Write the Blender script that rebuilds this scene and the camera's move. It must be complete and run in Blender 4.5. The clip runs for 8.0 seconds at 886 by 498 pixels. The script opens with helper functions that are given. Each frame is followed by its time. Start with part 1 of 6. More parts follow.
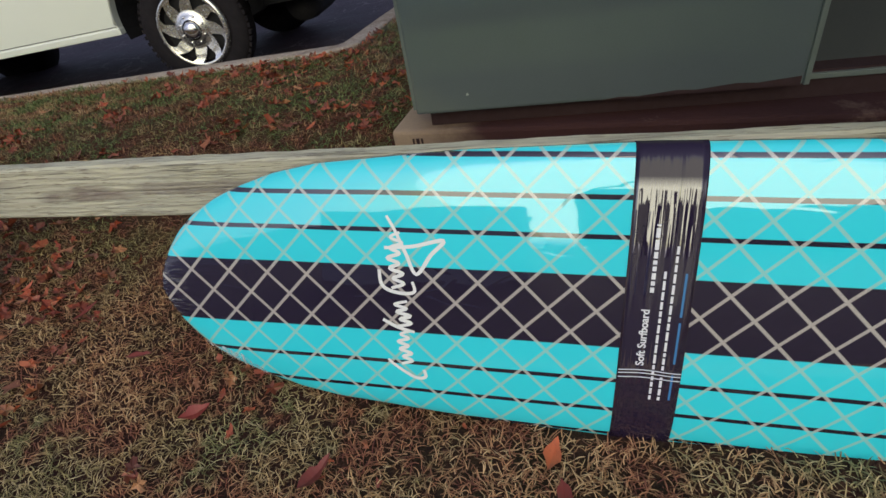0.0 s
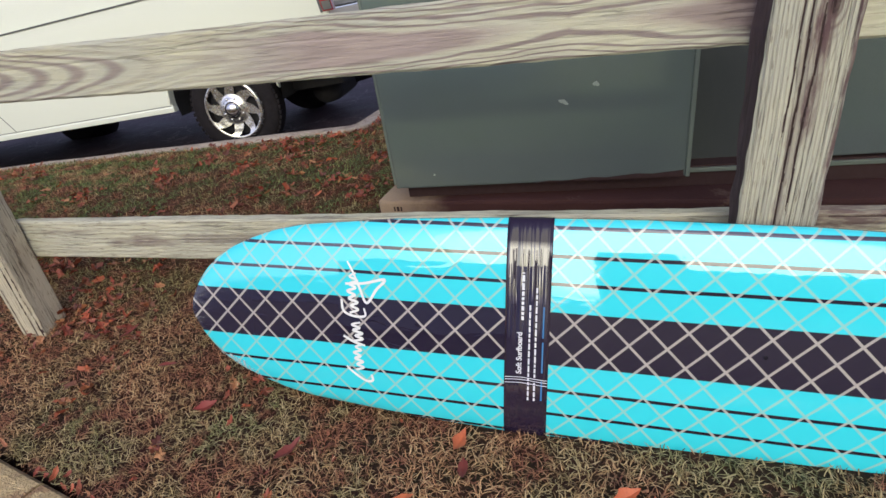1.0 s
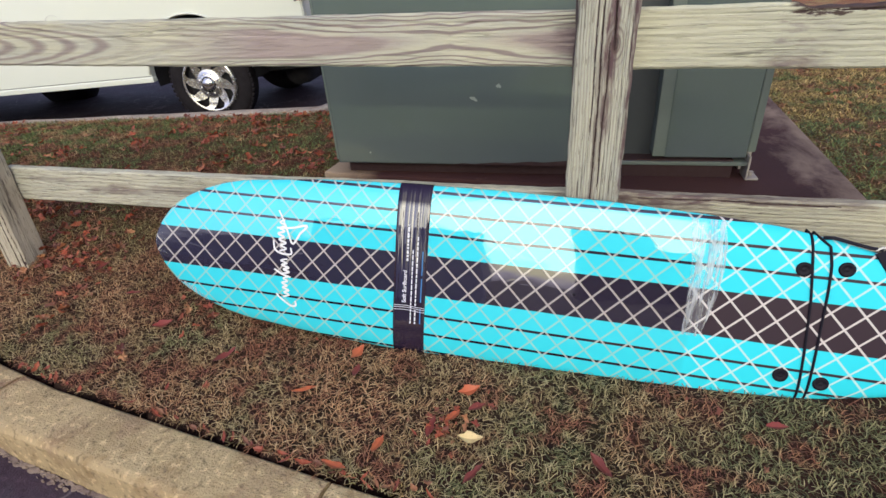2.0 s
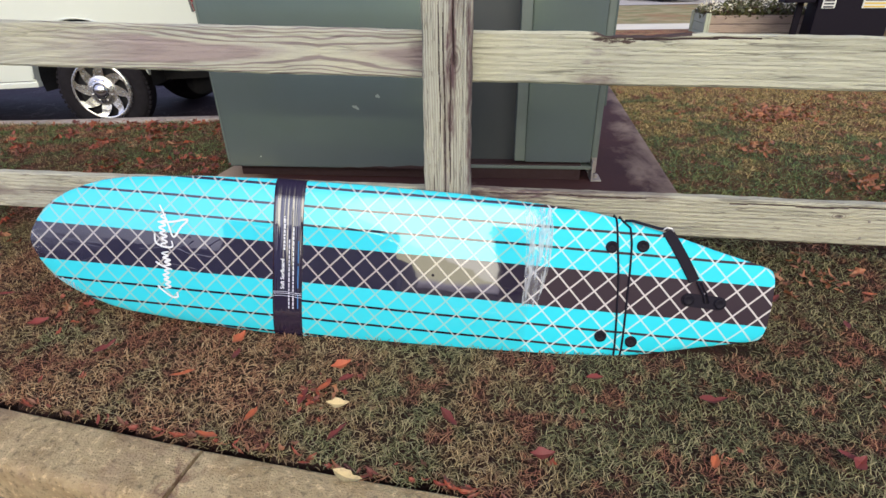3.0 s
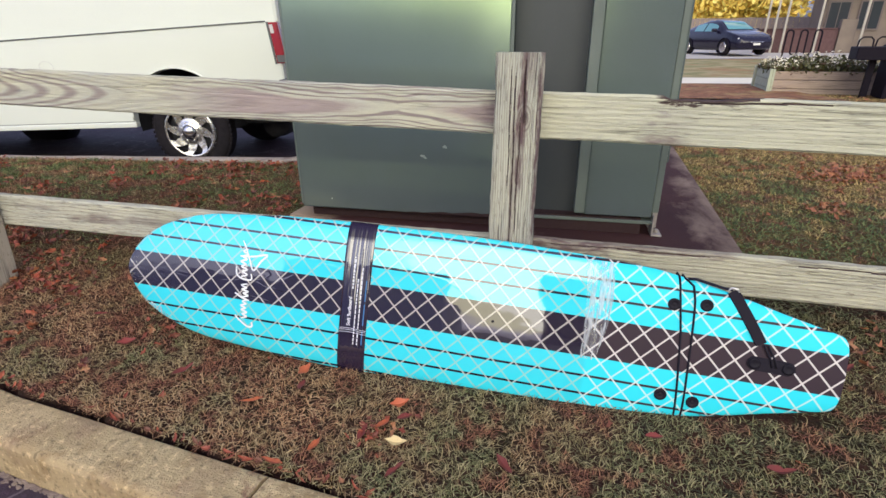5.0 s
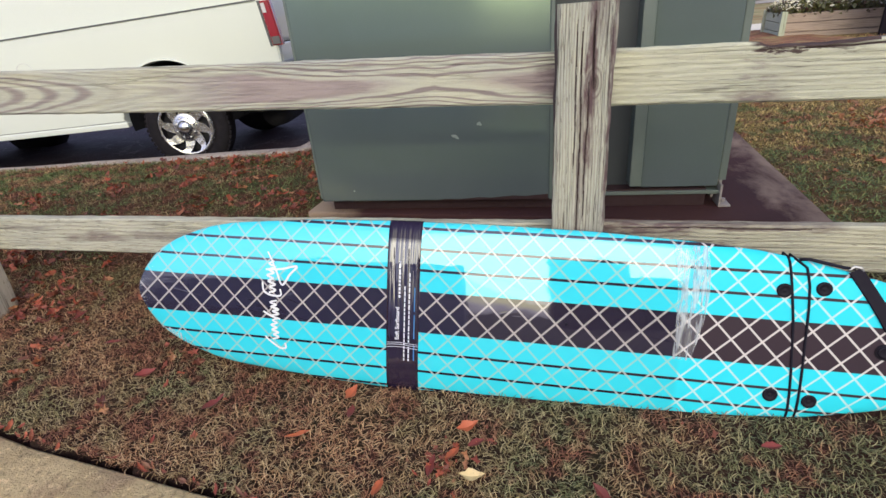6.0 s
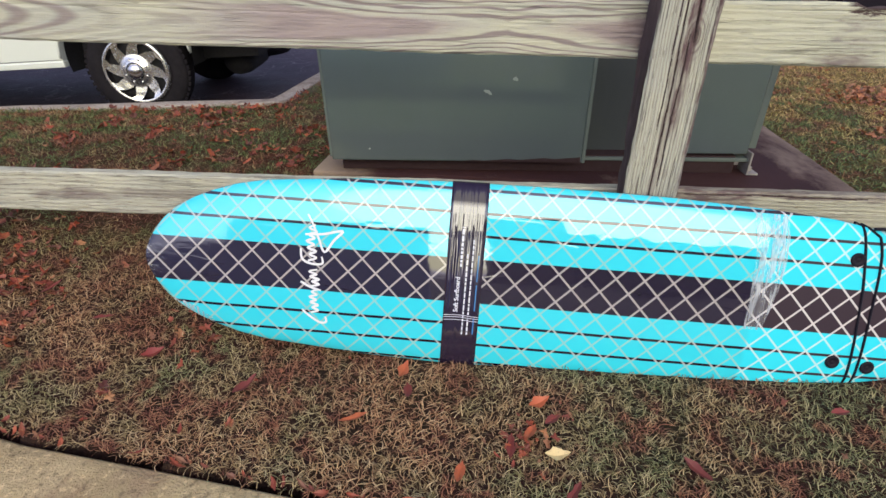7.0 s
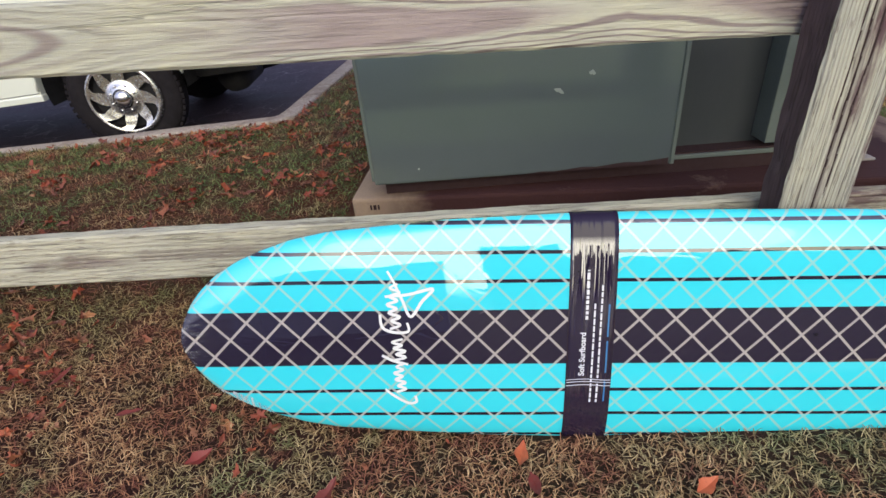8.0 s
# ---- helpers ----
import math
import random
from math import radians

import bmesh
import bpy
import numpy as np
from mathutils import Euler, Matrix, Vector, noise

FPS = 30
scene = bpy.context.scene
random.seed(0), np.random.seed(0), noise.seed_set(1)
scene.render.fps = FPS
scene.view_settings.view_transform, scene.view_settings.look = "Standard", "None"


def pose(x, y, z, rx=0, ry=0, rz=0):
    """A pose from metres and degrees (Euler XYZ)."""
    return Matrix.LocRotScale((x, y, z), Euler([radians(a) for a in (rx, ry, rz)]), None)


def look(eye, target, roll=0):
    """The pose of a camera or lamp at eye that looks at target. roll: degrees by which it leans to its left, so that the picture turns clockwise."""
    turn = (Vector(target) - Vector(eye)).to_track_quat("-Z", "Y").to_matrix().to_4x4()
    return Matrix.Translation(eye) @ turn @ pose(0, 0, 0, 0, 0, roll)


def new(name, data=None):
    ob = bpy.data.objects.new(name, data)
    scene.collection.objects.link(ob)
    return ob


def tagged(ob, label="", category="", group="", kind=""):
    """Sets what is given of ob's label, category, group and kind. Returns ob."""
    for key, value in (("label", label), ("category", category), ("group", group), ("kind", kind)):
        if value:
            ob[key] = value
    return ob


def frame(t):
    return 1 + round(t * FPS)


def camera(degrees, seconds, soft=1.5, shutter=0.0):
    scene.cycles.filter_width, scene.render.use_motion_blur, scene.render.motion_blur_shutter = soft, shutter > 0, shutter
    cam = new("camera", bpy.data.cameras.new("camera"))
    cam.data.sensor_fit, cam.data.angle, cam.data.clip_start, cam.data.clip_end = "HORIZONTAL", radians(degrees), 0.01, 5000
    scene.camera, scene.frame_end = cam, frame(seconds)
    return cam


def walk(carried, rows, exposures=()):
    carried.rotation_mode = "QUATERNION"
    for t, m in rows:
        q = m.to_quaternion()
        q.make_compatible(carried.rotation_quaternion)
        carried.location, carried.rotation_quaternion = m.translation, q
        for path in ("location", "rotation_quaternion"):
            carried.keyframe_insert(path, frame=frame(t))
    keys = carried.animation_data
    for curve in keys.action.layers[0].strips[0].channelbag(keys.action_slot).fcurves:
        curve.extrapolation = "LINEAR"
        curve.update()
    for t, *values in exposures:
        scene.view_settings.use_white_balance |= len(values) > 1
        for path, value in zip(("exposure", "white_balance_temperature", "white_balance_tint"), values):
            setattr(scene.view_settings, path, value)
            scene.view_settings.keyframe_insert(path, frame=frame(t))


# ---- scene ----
cam = camera(83.0, 8.0)
PATH = [
    (0, (0.153, -0.773, 0.878), (-0.309, 0.797, -0.271), -10.7),
    (0.3, (0.227, -0.811, 0.917), (-0.357, 0.791, -0.127), -12.4),
    (0.5, (0.275, -0.854, 0.937), (-0.414, 0.742, -0.053), -15.3),
    (0.7, (0.331, -0.905, 0.971), (-0.301, 0.735, 0.016), -12.9),
    (1, (0.422, -1.059, 1.017), (-0.119, 0.627, 0.086), -9.3),
    (1.2, (0.465, -1.193, 1.041), (0.011, 0.495, 0.07), -5.4),
    (2.3, (0.828, -1.411, 1.079), (0.368, 0.276, 0.108), -4.4),
    (2.5, (0.866, -1.475, 1.069), (0.47, 0.246, 0.129), -4.1),
    (2.6, (0.877, -1.504, 1.084), (0.514, 0.227, 0.151), -3.9),
    (3, (0.947, -1.536, 1.074), (0.768, 0.23, 0.151), -1.1),
    (3.5, (1.071, -1.51, 1.078), (1.09, 0.267, 0.16), 0.8),
    (4, (1.131, -1.5, 1.067), (1.31, 0.259, 0.133), 2.3),
    (4.5, (1.017, -1.568, 1.095), (0.882, 0.217, 0.204), 0.5),
    (5, (0.901, -1.595, 1.115), (0.532, 0.214, 0.346), -0.5),
    (5.2, (0.868, -1.595, 1.114), (0.46, 0.216, 0.371), -0.2),
    (6.3, (0.603, -1.328, 1.056), (0.256, 0.405, 0.12), -6.9),
    (6.5, (0.529, -1.325, 1.034), (0.238, 0.395, 0.055), -6.0),
    (7, (0.315, -1.31, 1.05), (0.202, 0.422, 0.056), -0.8),
    (7.5, (0.187, -1.123, 1.044), (0.159, 0.619, 0.062), -1.0),
    (8, (0.04, -0.993, 1.026), (-0.05, 0.73, 0.014), -5.7),
]
EXPOSURE = [(0, 0.11, 5420, 21), (0.5, 0.41, 5400, 23), (1, 0.55, 5350, 26), (2.5, 0.61, 5320, 27), (4, 0.61, 5250, 28), (5, 0.66, 5280, 28), (6.5, 0.60, 5300, 27), (8, 0.64, 5330, 27)]
walk(cam, [(t, look(eye, target, roll)) for t, eye, target, roll in PATH], EXPOSURE)

# ---- light ----
world = bpy.data.worlds.new("overcast_sky")
world.use_nodes = True
scene.world = world
wnt = world.node_tree
sky = wnt.nodes.new("ShaderNodeTexSky")
sky.sky_type = "NISHITA"
sky.sun_disc = False
sky.sun_elevation, sky.sun_rotation = radians(26), radians(169)
sky.air_density, sky.dust_density, sky.ozone_density = 1.0, 5.0, 0.6
background = wnt.nodes["Background"]
background.inputs["Strength"].default_value = 0.17
# an overcast sky: the same dome with most of its blue washed out
veil = wnt.nodes.new("ShaderNodeHueSaturation")
veil.inputs["Saturation"].default_value = 0.42
cover = wnt.nodes.new("ShaderNodeVectorMath")
cover.operation = "MINIMUM"
cover.inputs[1].default_value = (18.0, 15.9, 7.4)  # cloud hides the glare round the sun
wnt.links.new(sky.outputs["Color"], veil.inputs["Color"])
wnt.links.new(veil.outputs["Color"], cover.inputs[0])
wnt.links.new(cover.outputs["Vector"], background.inputs["Color"])

sun_data = bpy.data.lights.new("sun", "SUN")
sun_data.energy, sun_data.angle, sun_data.color = 0.75, radians(50), (1.0, 0.94, 0.82)
sun = new("sun", sun_data)
sun.matrix_world = look((2.3, -11.8, 5.8), (0, 0, 0))


# ---- material helpers ----
def start(name):
    m = bpy.data.materials.new(name)
    m.use_nodes = True
    return m, m.node_tree, m.node_tree.nodes["Principled BSDF"]


def plug(nt, value, socket):
    if isinstance(value, bpy.types.NodeSocket):
        nt.links.new(value, socket)
    elif isinstance(value, (tuple, list)) and len(value) == 3 and socket.type == "RGBA":
        socket.default_value = (*value, 1)
    else:
        socket.default_value = value


def calc(nt, op, a, b=0.0, c=0.0):
    n = nt.nodes.new("ShaderNodeMath")
    n.operation = op
    for value, socket in zip((a, b, c), n.inputs):
        plug(nt, value, socket)
    return n.outputs[0]


def blend(nt, fac, a, b, kind="MIX"):
    n = nt.nodes.new("ShaderNodeMix")
    n.data_type, n.blend_type = "RGBA", kind
    plug(nt, fac, n.inputs[0]), plug(nt, a, n.inputs[6]), plug(nt, b, n.inputs[7])
    return n.outputs[2]


def place(nt, scale=(1, 1, 1), kind="Object", shift=(0, 0, 0)):
    c = nt.nodes.new("ShaderNodeTexCoord")
    n = nt.nodes.new("ShaderNodeMapping")
    n.inputs["Scale"].default_value, n.inputs["Location"].default_value = scale, shift
    nt.links.new(c.outputs[kind], n.inputs["Vector"])
    return n.outputs[0]


def split(nt, vector):
    n = nt.nodes.new("ShaderNodeSeparateXYZ")
    plug(nt, vector, n.inputs[0])
    return n.outputs


def cloud(nt, vector, scale, detail=4.0, rough=0.55, distort=0.0):
    n = nt.nodes.new("ShaderNodeTexNoise")
    plug(nt, vector, n.inputs["Vector"])
    n.inputs["Scale"].default_value, n.inputs["Detail"].default_value = scale, detail
    n.inputs["Roughness"].default_value, n.inputs["Distortion"].default_value = rough, distort
    return n.outputs[0]


def ramp(nt, fac, *stops):
    n = nt.nodes.new("ShaderNodeValToRGB")
    plug(nt, fac, n.inputs[0])
    e = n.color_ramp.elements
    while len(e) < len(stops):
        e.new(0.5)
    for k, (at, value) in zip(e, stops):
        k.position = at
        k.color = (value, value, value, 1) if isinstance(value, (int, float)) else (*value, 1)
    return n.outputs[0]


def step(nt, value, edge, soft):
    n = nt.nodes.new("ShaderNodeMapRange")
    plug(nt, value, n.inputs[0])
    n.inputs[1].default_value, n.inputs[2].default_value = edge - soft, edge + soft
    return n.outputs[0]


def relief(nt, bsdf, height, strength=0.3, distance=0.004, target="Normal"):
    n = nt.nodes.new("ShaderNodeBump")
    n.inputs["Strength"].default_value, n.inputs["Distance"].default_value = strength, distance
    plug(nt, height, n.inputs["Height"])
    nt.links.new(n.outputs[0], bsdf.inputs[target])


def surface(name, a, b, rough=0.7, scale=8.0, grain=120.0, bump=0.25, metal=0.0, stain=None, stain_scale=2.0, coat=0.0, distance=0.003, specks=0.0):
    """A plain worn surface: two tones at a large scale, a fine grain, and stains of another colour."""
    m, nt, bsdf = start(name)
    v = place(nt)
    big, fine = cloud(nt, v, scale), cloud(nt, v, grain, 3)
    col = blend(nt, ramp(nt, big, (0.35, 0.0), (0.65, 1.0)), a, b)
    col = blend(nt, calc(nt, "MULTIPLY", fine, 0.35), col, tuple(x * 0.55 for x in a))
    if stain:
        spots = ramp(nt, cloud(nt, v, stain_scale, 6, 0.65, 0.6), (0.5, 0.0), (0.68, 1.0))
        col = blend(nt, spots, col, stain)
    if specks:
        pits = cloud(nt, v, 48, 3, 0.6)
        col = blend(nt, ramp(nt, pits, (0.57, 0.0), (0.66, specks)), col, tuple(x * 0.3 for x in a))
        col = blend(nt, ramp(nt, pits, (0.34, specks), (0.42, 0.0)), col, tuple(min(1.0, x * 1.35) for x in a))
    if rough > 0.7:
        bsdf.inputs["Specular IOR Level"].default_value = 0.2
    plug(nt, col, bsdf.inputs["Base Color"])
    plug(nt, calc(nt, "MULTIPLY_ADD", fine, 0.2, rough - 0.1), bsdf.inputs["Roughness"])
    bsdf.inputs["Metallic"].default_value = metal
    bsdf.inputs["Coat Weight"].default_value = coat
    if bump:
        relief(nt, bsdf, calc(nt, "ADD", fine, calc(nt, "MULTIPLY", big, 0.6)), bump, distance)
    return m


def plain(name, colour, rough=0.5, metal=0.0, coat=0.0):
    m, nt, bsdf = start(name)
    fine = cloud(nt, place(nt), 40, 4)
    plug(nt, blend(nt, calc(nt, "MULTIPLY", fine, 0.5), colour, tuple(x * 0.7 for x in colour)), bsdf.inputs["Base Color"])
    plug(nt, calc(nt, "MULTIPLY_ADD", fine, 0.25, rough - 0.12), bsdf.inputs["Roughness"])
    bsdf.inputs["Metallic"].default_value = metal
    bsdf.inputs["Coat Weight"].default_value = coat
    return m


def timber(name, light, dark, grey, axis=0, arches=None, knots=(), seed=0.0, ring=0.012, scorch=None, split_dark=0.55, wander=0.05, flecks=0.0, lines=0.2, pits=0.65, bands=0.6, stains=()):
    """Weathered sawn timber. axis: the grain's direction. arches: (where, length, height) of a cathedral figure. knots: (along, across, size)."""
    m, nt, bsdf = start(name)
    c = nt.nodes.new("ShaderNodeTexCoord")
    x, y, z = split(nt, c.outputs["Object"])
    along, across = (x, z) if axis == 0 else (z, x)
    warp = cloud(nt, place(nt, (1.3, 6, 6) if axis == 0 else (6, 6, 1.3), shift=(seed, seed, seed)), 1.5, 3)
    line = calc(nt, "ADD", across, calc(nt, "MULTIPLY", warp, wander))
    if arches:
        where, length, height = arches
        run = calc(nt, "DIVIDE", calc(nt, "SUBTRACT", along, where), length)
        bow = calc(nt, "DIVIDE", calc(nt, "ADD", across, calc(nt, "MULTIPLY", calc(nt, "SUBTRACT", warp, 0.5), 0.05)), height)
        line = calc(nt, "MULTIPLY", calc(nt, "ADD", calc(nt, "MULTIPLY", bow, bow), run), 0.10)
    eye_mask = ring_mask = 0.0
    for at, off, size in knots:
        du = calc(nt, "DIVIDE", calc(nt, "SUBTRACT", along, at), size * 2.0)
        dv = calc(nt, "DIVIDE", calc(nt, "SUBTRACT", across, off), size)
        wob = calc(nt, "MULTIPLY", calc(nt, "SUBTRACT", warp, 0.5), 0.8)
        r = calc(nt, "ADD", calc(nt, "SQRT", calc(nt, "ADD", calc(nt, "MULTIPLY", du, du), calc(nt, "MULTIPLY", dv, dv))), wob)
        near = calc(nt, "POWER", 2.718, calc(nt, "MULTIPLY", r, -1.1))
        line = calc(nt, "ADD", line, calc(nt, "MULTIPLY", near, calc(nt, "MULTIPLY", r, ring * 4)))
        spot = calc(nt, "SUBTRACT", 1.0, step(nt, r, 0.42, 0.10))
        core = calc(nt, "MULTIPLY", calc(nt, "SUBTRACT", 1.0, step(nt, r, 0.2, 0.08)), 0.3)
        spot = calc(nt, "SUBTRACT", spot, core)
        rim = calc(nt, "POWER", calc(nt, "MULTIPLY_ADD", calc(nt, "SINE", calc(nt, "MULTIPLY", r, 15.0)), 0.5, 0.5), 2.0)
        rim = calc(nt, "MULTIPLY", rim, calc(nt, "SUBTRACT", 1.0, step(nt, r, 1.15, 0.4)))
        ring_mask = calc(nt, "MAXIMUM", ring_mask, rim)
        mottle = cloud(nt, place(nt, (1, 1, 1), shift=(seed, 0, 0)), 130.0, 3, 0.6)
        spot = calc(nt, "MULTIPLY", spot, ramp(nt, mottle, (0.38, 0.7), (0.55, 1.0)))
        eye_mask = calc(nt, "MAXIMUM", eye_mask, spot)
    patch_mask = cloud(nt, place(nt, (1.5, 9, 9) if axis == 0 else (9, 9, 1.5), shift=(0, seed, seed)), 2.0, 3)
    wave = calc(nt, "MULTIPLY_ADD", calc(nt, "SINE", calc(nt, "MULTIPLY", line, 6.283 / ring)), 0.5, 0.5)
    stretch = (1.3, 58, 58) if axis == 0 else (58, 58, 1.3)
    fibre = cloud(nt, place(nt, stretch, shift=(seed, 0, 0)), 2.2, 6, 0.65)
    hair = cloud(nt, place(nt, tuple(4 * s for s in stretch), shift=(0, seed, 0)), 2.0, 4, 0.7)
    split_line = calc(nt, "ABSOLUTE", calc(nt, "SUBTRACT", cloud(nt, place(nt, tuple(1.3 * s for s in stretch), shift=(seed, seed, seed)), 1.0, 3, 0.5), 0.5))
    checks = calc(nt, "MULTIPLY", calc(nt, "SUBTRACT", 1.0, step(nt, split_line, 0.010, 0.006)), step(nt, patch_mask, 0.48, 0.08))
    patch = cloud(nt, place(nt, (1, 3, 3) if axis == 0 else (3, 3, 1), shift=(seed, seed, 0)), 2.5, 5, 0.6)
    col = blend(nt, ramp(nt, patch, (0.38, 0.0), (0.62, 0.85)), light, grey)
    figure = ramp(nt, wave, (lines, 0.0), (0.95, 0.85))
    if arches:
        inside = calc(nt, "SUBTRACT", 1.0, step(nt, line, 0.215, 0.020))
        # two mauve tongues of heartwood meet short of the post, with growth lines bowed round them
        du = calc(nt, "DIVIDE", calc(nt, "SUBTRACT", along, 1.88), 0.55)
        sway = calc(nt, "SUBTRACT", cloud(nt, place(nt, (1.1, 7, 7), shift=(seed, 0, seed)), 1.4, 3), 0.5)
        dv = calc(nt, "DIVIDE", calc(nt, "ADD", calc(nt, "ADD", across, 0.004), calc(nt, "MULTIPLY", sway, 0.075)), 0.060)
        bowed = calc(nt, "SUBTRACT", calc(nt, "MULTIPLY", dv, dv), calc(nt, "MULTIPLY", calc(nt, "ABSOLUTE", du), 0.62))
        streak = calc(nt, "MULTIPLY_ADD", calc(nt, "SINE", calc(nt, "MULTIPLY", bowed, 6.283 / 0.36)), 0.5, 0.5)
        outside = calc(nt, "SUBTRACT", 1.0, inside)
        core = calc(nt, "MULTIPLY", calc(nt, "SUBTRACT", 1.0, step(nt, bowed, -0.16, 0.10)), calc(nt, "MULTIPLY", step(nt, along, 1.12, 0.16), outside))
        col = blend(nt, calc(nt, "MULTIPLY", core, 0.85), col, (0.30, 0.215, 0.225))
        strong = calc(nt, "MULTIPLY_ADD", step(nt, along, 1.10, 0.25), 0.75, 0.22)
        strong = calc(nt, "MULTIPLY", strong, calc(nt, "MULTIPLY_ADD", core, -0.6, 1.0))
        figure = calc(nt, "ADD", calc(nt, "MULTIPLY", figure, inside), calc(nt, "MULTIPLY", calc(nt, "MULTIPLY", ramp(nt, streak, (0.62, 0.0), (0.90, 1.0)), strong), outside))
    else:
        figure = calc(nt, "MULTIPLY", figure, bands)
    col = blend(nt, figure, col, dark)
    col = blend(nt, ramp(nt, fibre, (0.30, pits), (0.46, 0.0)), col, tuple(k * 0.35 for k in dark))
    col = blend(nt, calc(nt, "MULTIPLY", hair, 0.25 if arches else 0.45), col, tuple(min(1, k * 1.25) for k in light))
    col = blend(nt, ramp(nt, hair, (0.33, 0.15 if arches else 0.3), (0.42, 0.0)), col, tuple(k * 0.4 for k in dark))
    col = blend(nt, calc(nt, "MULTIPLY", checks, split_dark), col, (0.055, 0.040, 0.036))
    if flecks:
        dash = cloud(nt, place(nt, (22, 260, 260) if axis == 0 else (260, 260, 22), shift=(seed, seed, 0)), 1.0, 2, 0.5)
        col = blend(nt, ramp(nt, dash, (0.61, 0.0), (0.66, flecks)), col, (0.13, 0.09, 0.065))
    if scorch:
        lo, hi, level = scorch
        ragged = cloud(nt, place(nt, (11, 20, 55), shift=(seed, 0, 0)), 1.0, 5, 0.65)
        edge = calc(nt, "ADD", across, calc(nt, "MULTIPLY", calc(nt, "SUBTRACT", ragged, 0.5), 0.11))
        zone = calc(nt, "MULTIPLY", step(nt, calc(nt, "ADD", along, calc(nt, "MULTIPLY", calc(nt, "SUBTRACT", ragged, 0.5), 0.25)), lo, 0.02), calc(nt, "SUBTRACT", 1.0, step(nt, along, hi, 0.06)))
        burn = calc(nt, "MULTIPLY", step(nt, edge, level, 0.003), zone)
        smoke = calc(nt, "MULTIPLY", calc(nt, "MULTIPLY", zone, calc(nt, "SUBTRACT", 1.0, step(nt, along, lo + 0.09, 0.05))), ramp(nt, ragged, (0.45, 0.0), (0.60, 0.5)))
        col = blend(nt, smoke, col, (0.20, 0.15, 0.16))
        col = blend(nt, calc(nt, "MULTIPLY", burn, 0.92), col, (0.035, 0.012, 0.012))
    for lo, hi, low, high, strong in stains:
        blot = cloud(nt, place(nt, (14, 60, 60) if axis == 0 else (60, 60, 14), shift=(seed, 1, 2)), 1.0, 4, 0.6)
        wobble = calc(nt, "MULTIPLY", calc(nt, "SUBTRACT", blot, 0.5), 0.03)
        u, w = calc(nt, "ADD", along, calc(nt, "MULTIPLY", wobble, 4.0)), calc(nt, "ADD", across, wobble)
        box_u = calc(nt, "MULTIPLY", step(nt, u, lo, 0.03), calc(nt, "SUBTRACT", 1.0, step(nt, u, hi, 0.03)))
        box_w = calc(nt, "MULTIPLY", step(nt, w, low, 0.004), calc(nt, "SUBTRACT", 1.0, step(nt, w, high, 0.004)))
        mark = calc(nt, "MULTIPLY", calc(nt, "MULTIPLY", box_u, box_w), ramp(nt, blot, (0.36, 0.3), (0.56, strong)))
        col = blend(nt, mark, col, (0.11, 0.062, 0.066))
    if knots:
        col = blend(nt, calc(nt, "MULTIPLY", ring_mask, 0.75), col, (0.12, 0.075, 0.07))
        col = blend(nt, calc(nt, "MULTIPLY", eye_mask, 0.9), col, (0.06, 0.038, 0.034))
    plug(nt, col, bsdf.inputs["Base Color"])
    bsdf.inputs["Roughness"].default_value = 0.85
    bsdf.inputs["Specular IOR Level"].default_value = 0.25
    relief(nt, bsdf, calc(nt, "SUBTRACT", calc(nt, "ADD", calc(nt, "ADD", fibre, hair), calc(nt, "MULTIPLY", wave, 0.5)), calc(nt, "MULTIPLY", checks, 1.2)), 0.8, 0.003)
    return m


# ---- materials ----
CONCRETE = surface("kerb_concrete", (0.60, 0.45, 0.235), (0.48, 0.355, 0.175), 0.92, 5, 170, 1.0, stain=(0.37, 0.255, 0.120), stain_scale=9.0, distance=0.008, specks=0.65)
ASPHALT = surface("asphalt", (0.070, 0.044, 0.058), (0.044, 0.028, 0.038), 0.75, 1.5, 160, 0.7, stain=(0.070, 0.058, 0.068), stain_scale=2.2, distance=0.005, specks=0.5)



def soil_stains(m, joints):
    """Brown soil washed over the kerb and rubbed into the worn joints between its sections."""
    nt = m.node_tree
    bsdf = nt.nodes["Principled BSDF"]
    col = bsdf.inputs["Base Color"].links[0].from_socket
    at = place(nt)
    x = split(nt, at)[0]
    blot, dust = cloud(nt, at, 16.0, 5, 0.65, 0.5), cloud(nt, place(nt, (1, 1, 1), shift=(3, 8, 0)), 4.0, 5, 0.65, 0.4)
    col = blend(nt, ramp(nt, dust, (0.54, 0.0), (0.68, 0.5)), col, (0.30, 0.185, 0.115))
    for j in joints:
        near = calc(nt, "SUBTRACT", 1.0, step(nt, calc(nt, "ABSOLUTE", calc(nt, "SUBTRACT", x, j)), 0.060, 0.055))
        mark = ramp(nt, calc(nt, "ADD", blot, calc(nt, "MULTIPLY", near, 0.22)), (0.66, 0.0), (0.76, 0.75))
        col = blend(nt, calc(nt, "MULTIPLY", mark, near), col, (0.24, 0.125, 0.075))
    plug(nt, col, bsdf.inputs["Base Color"])


soil_stains(CONCRETE, (-0.98, 0.195, 1.55))


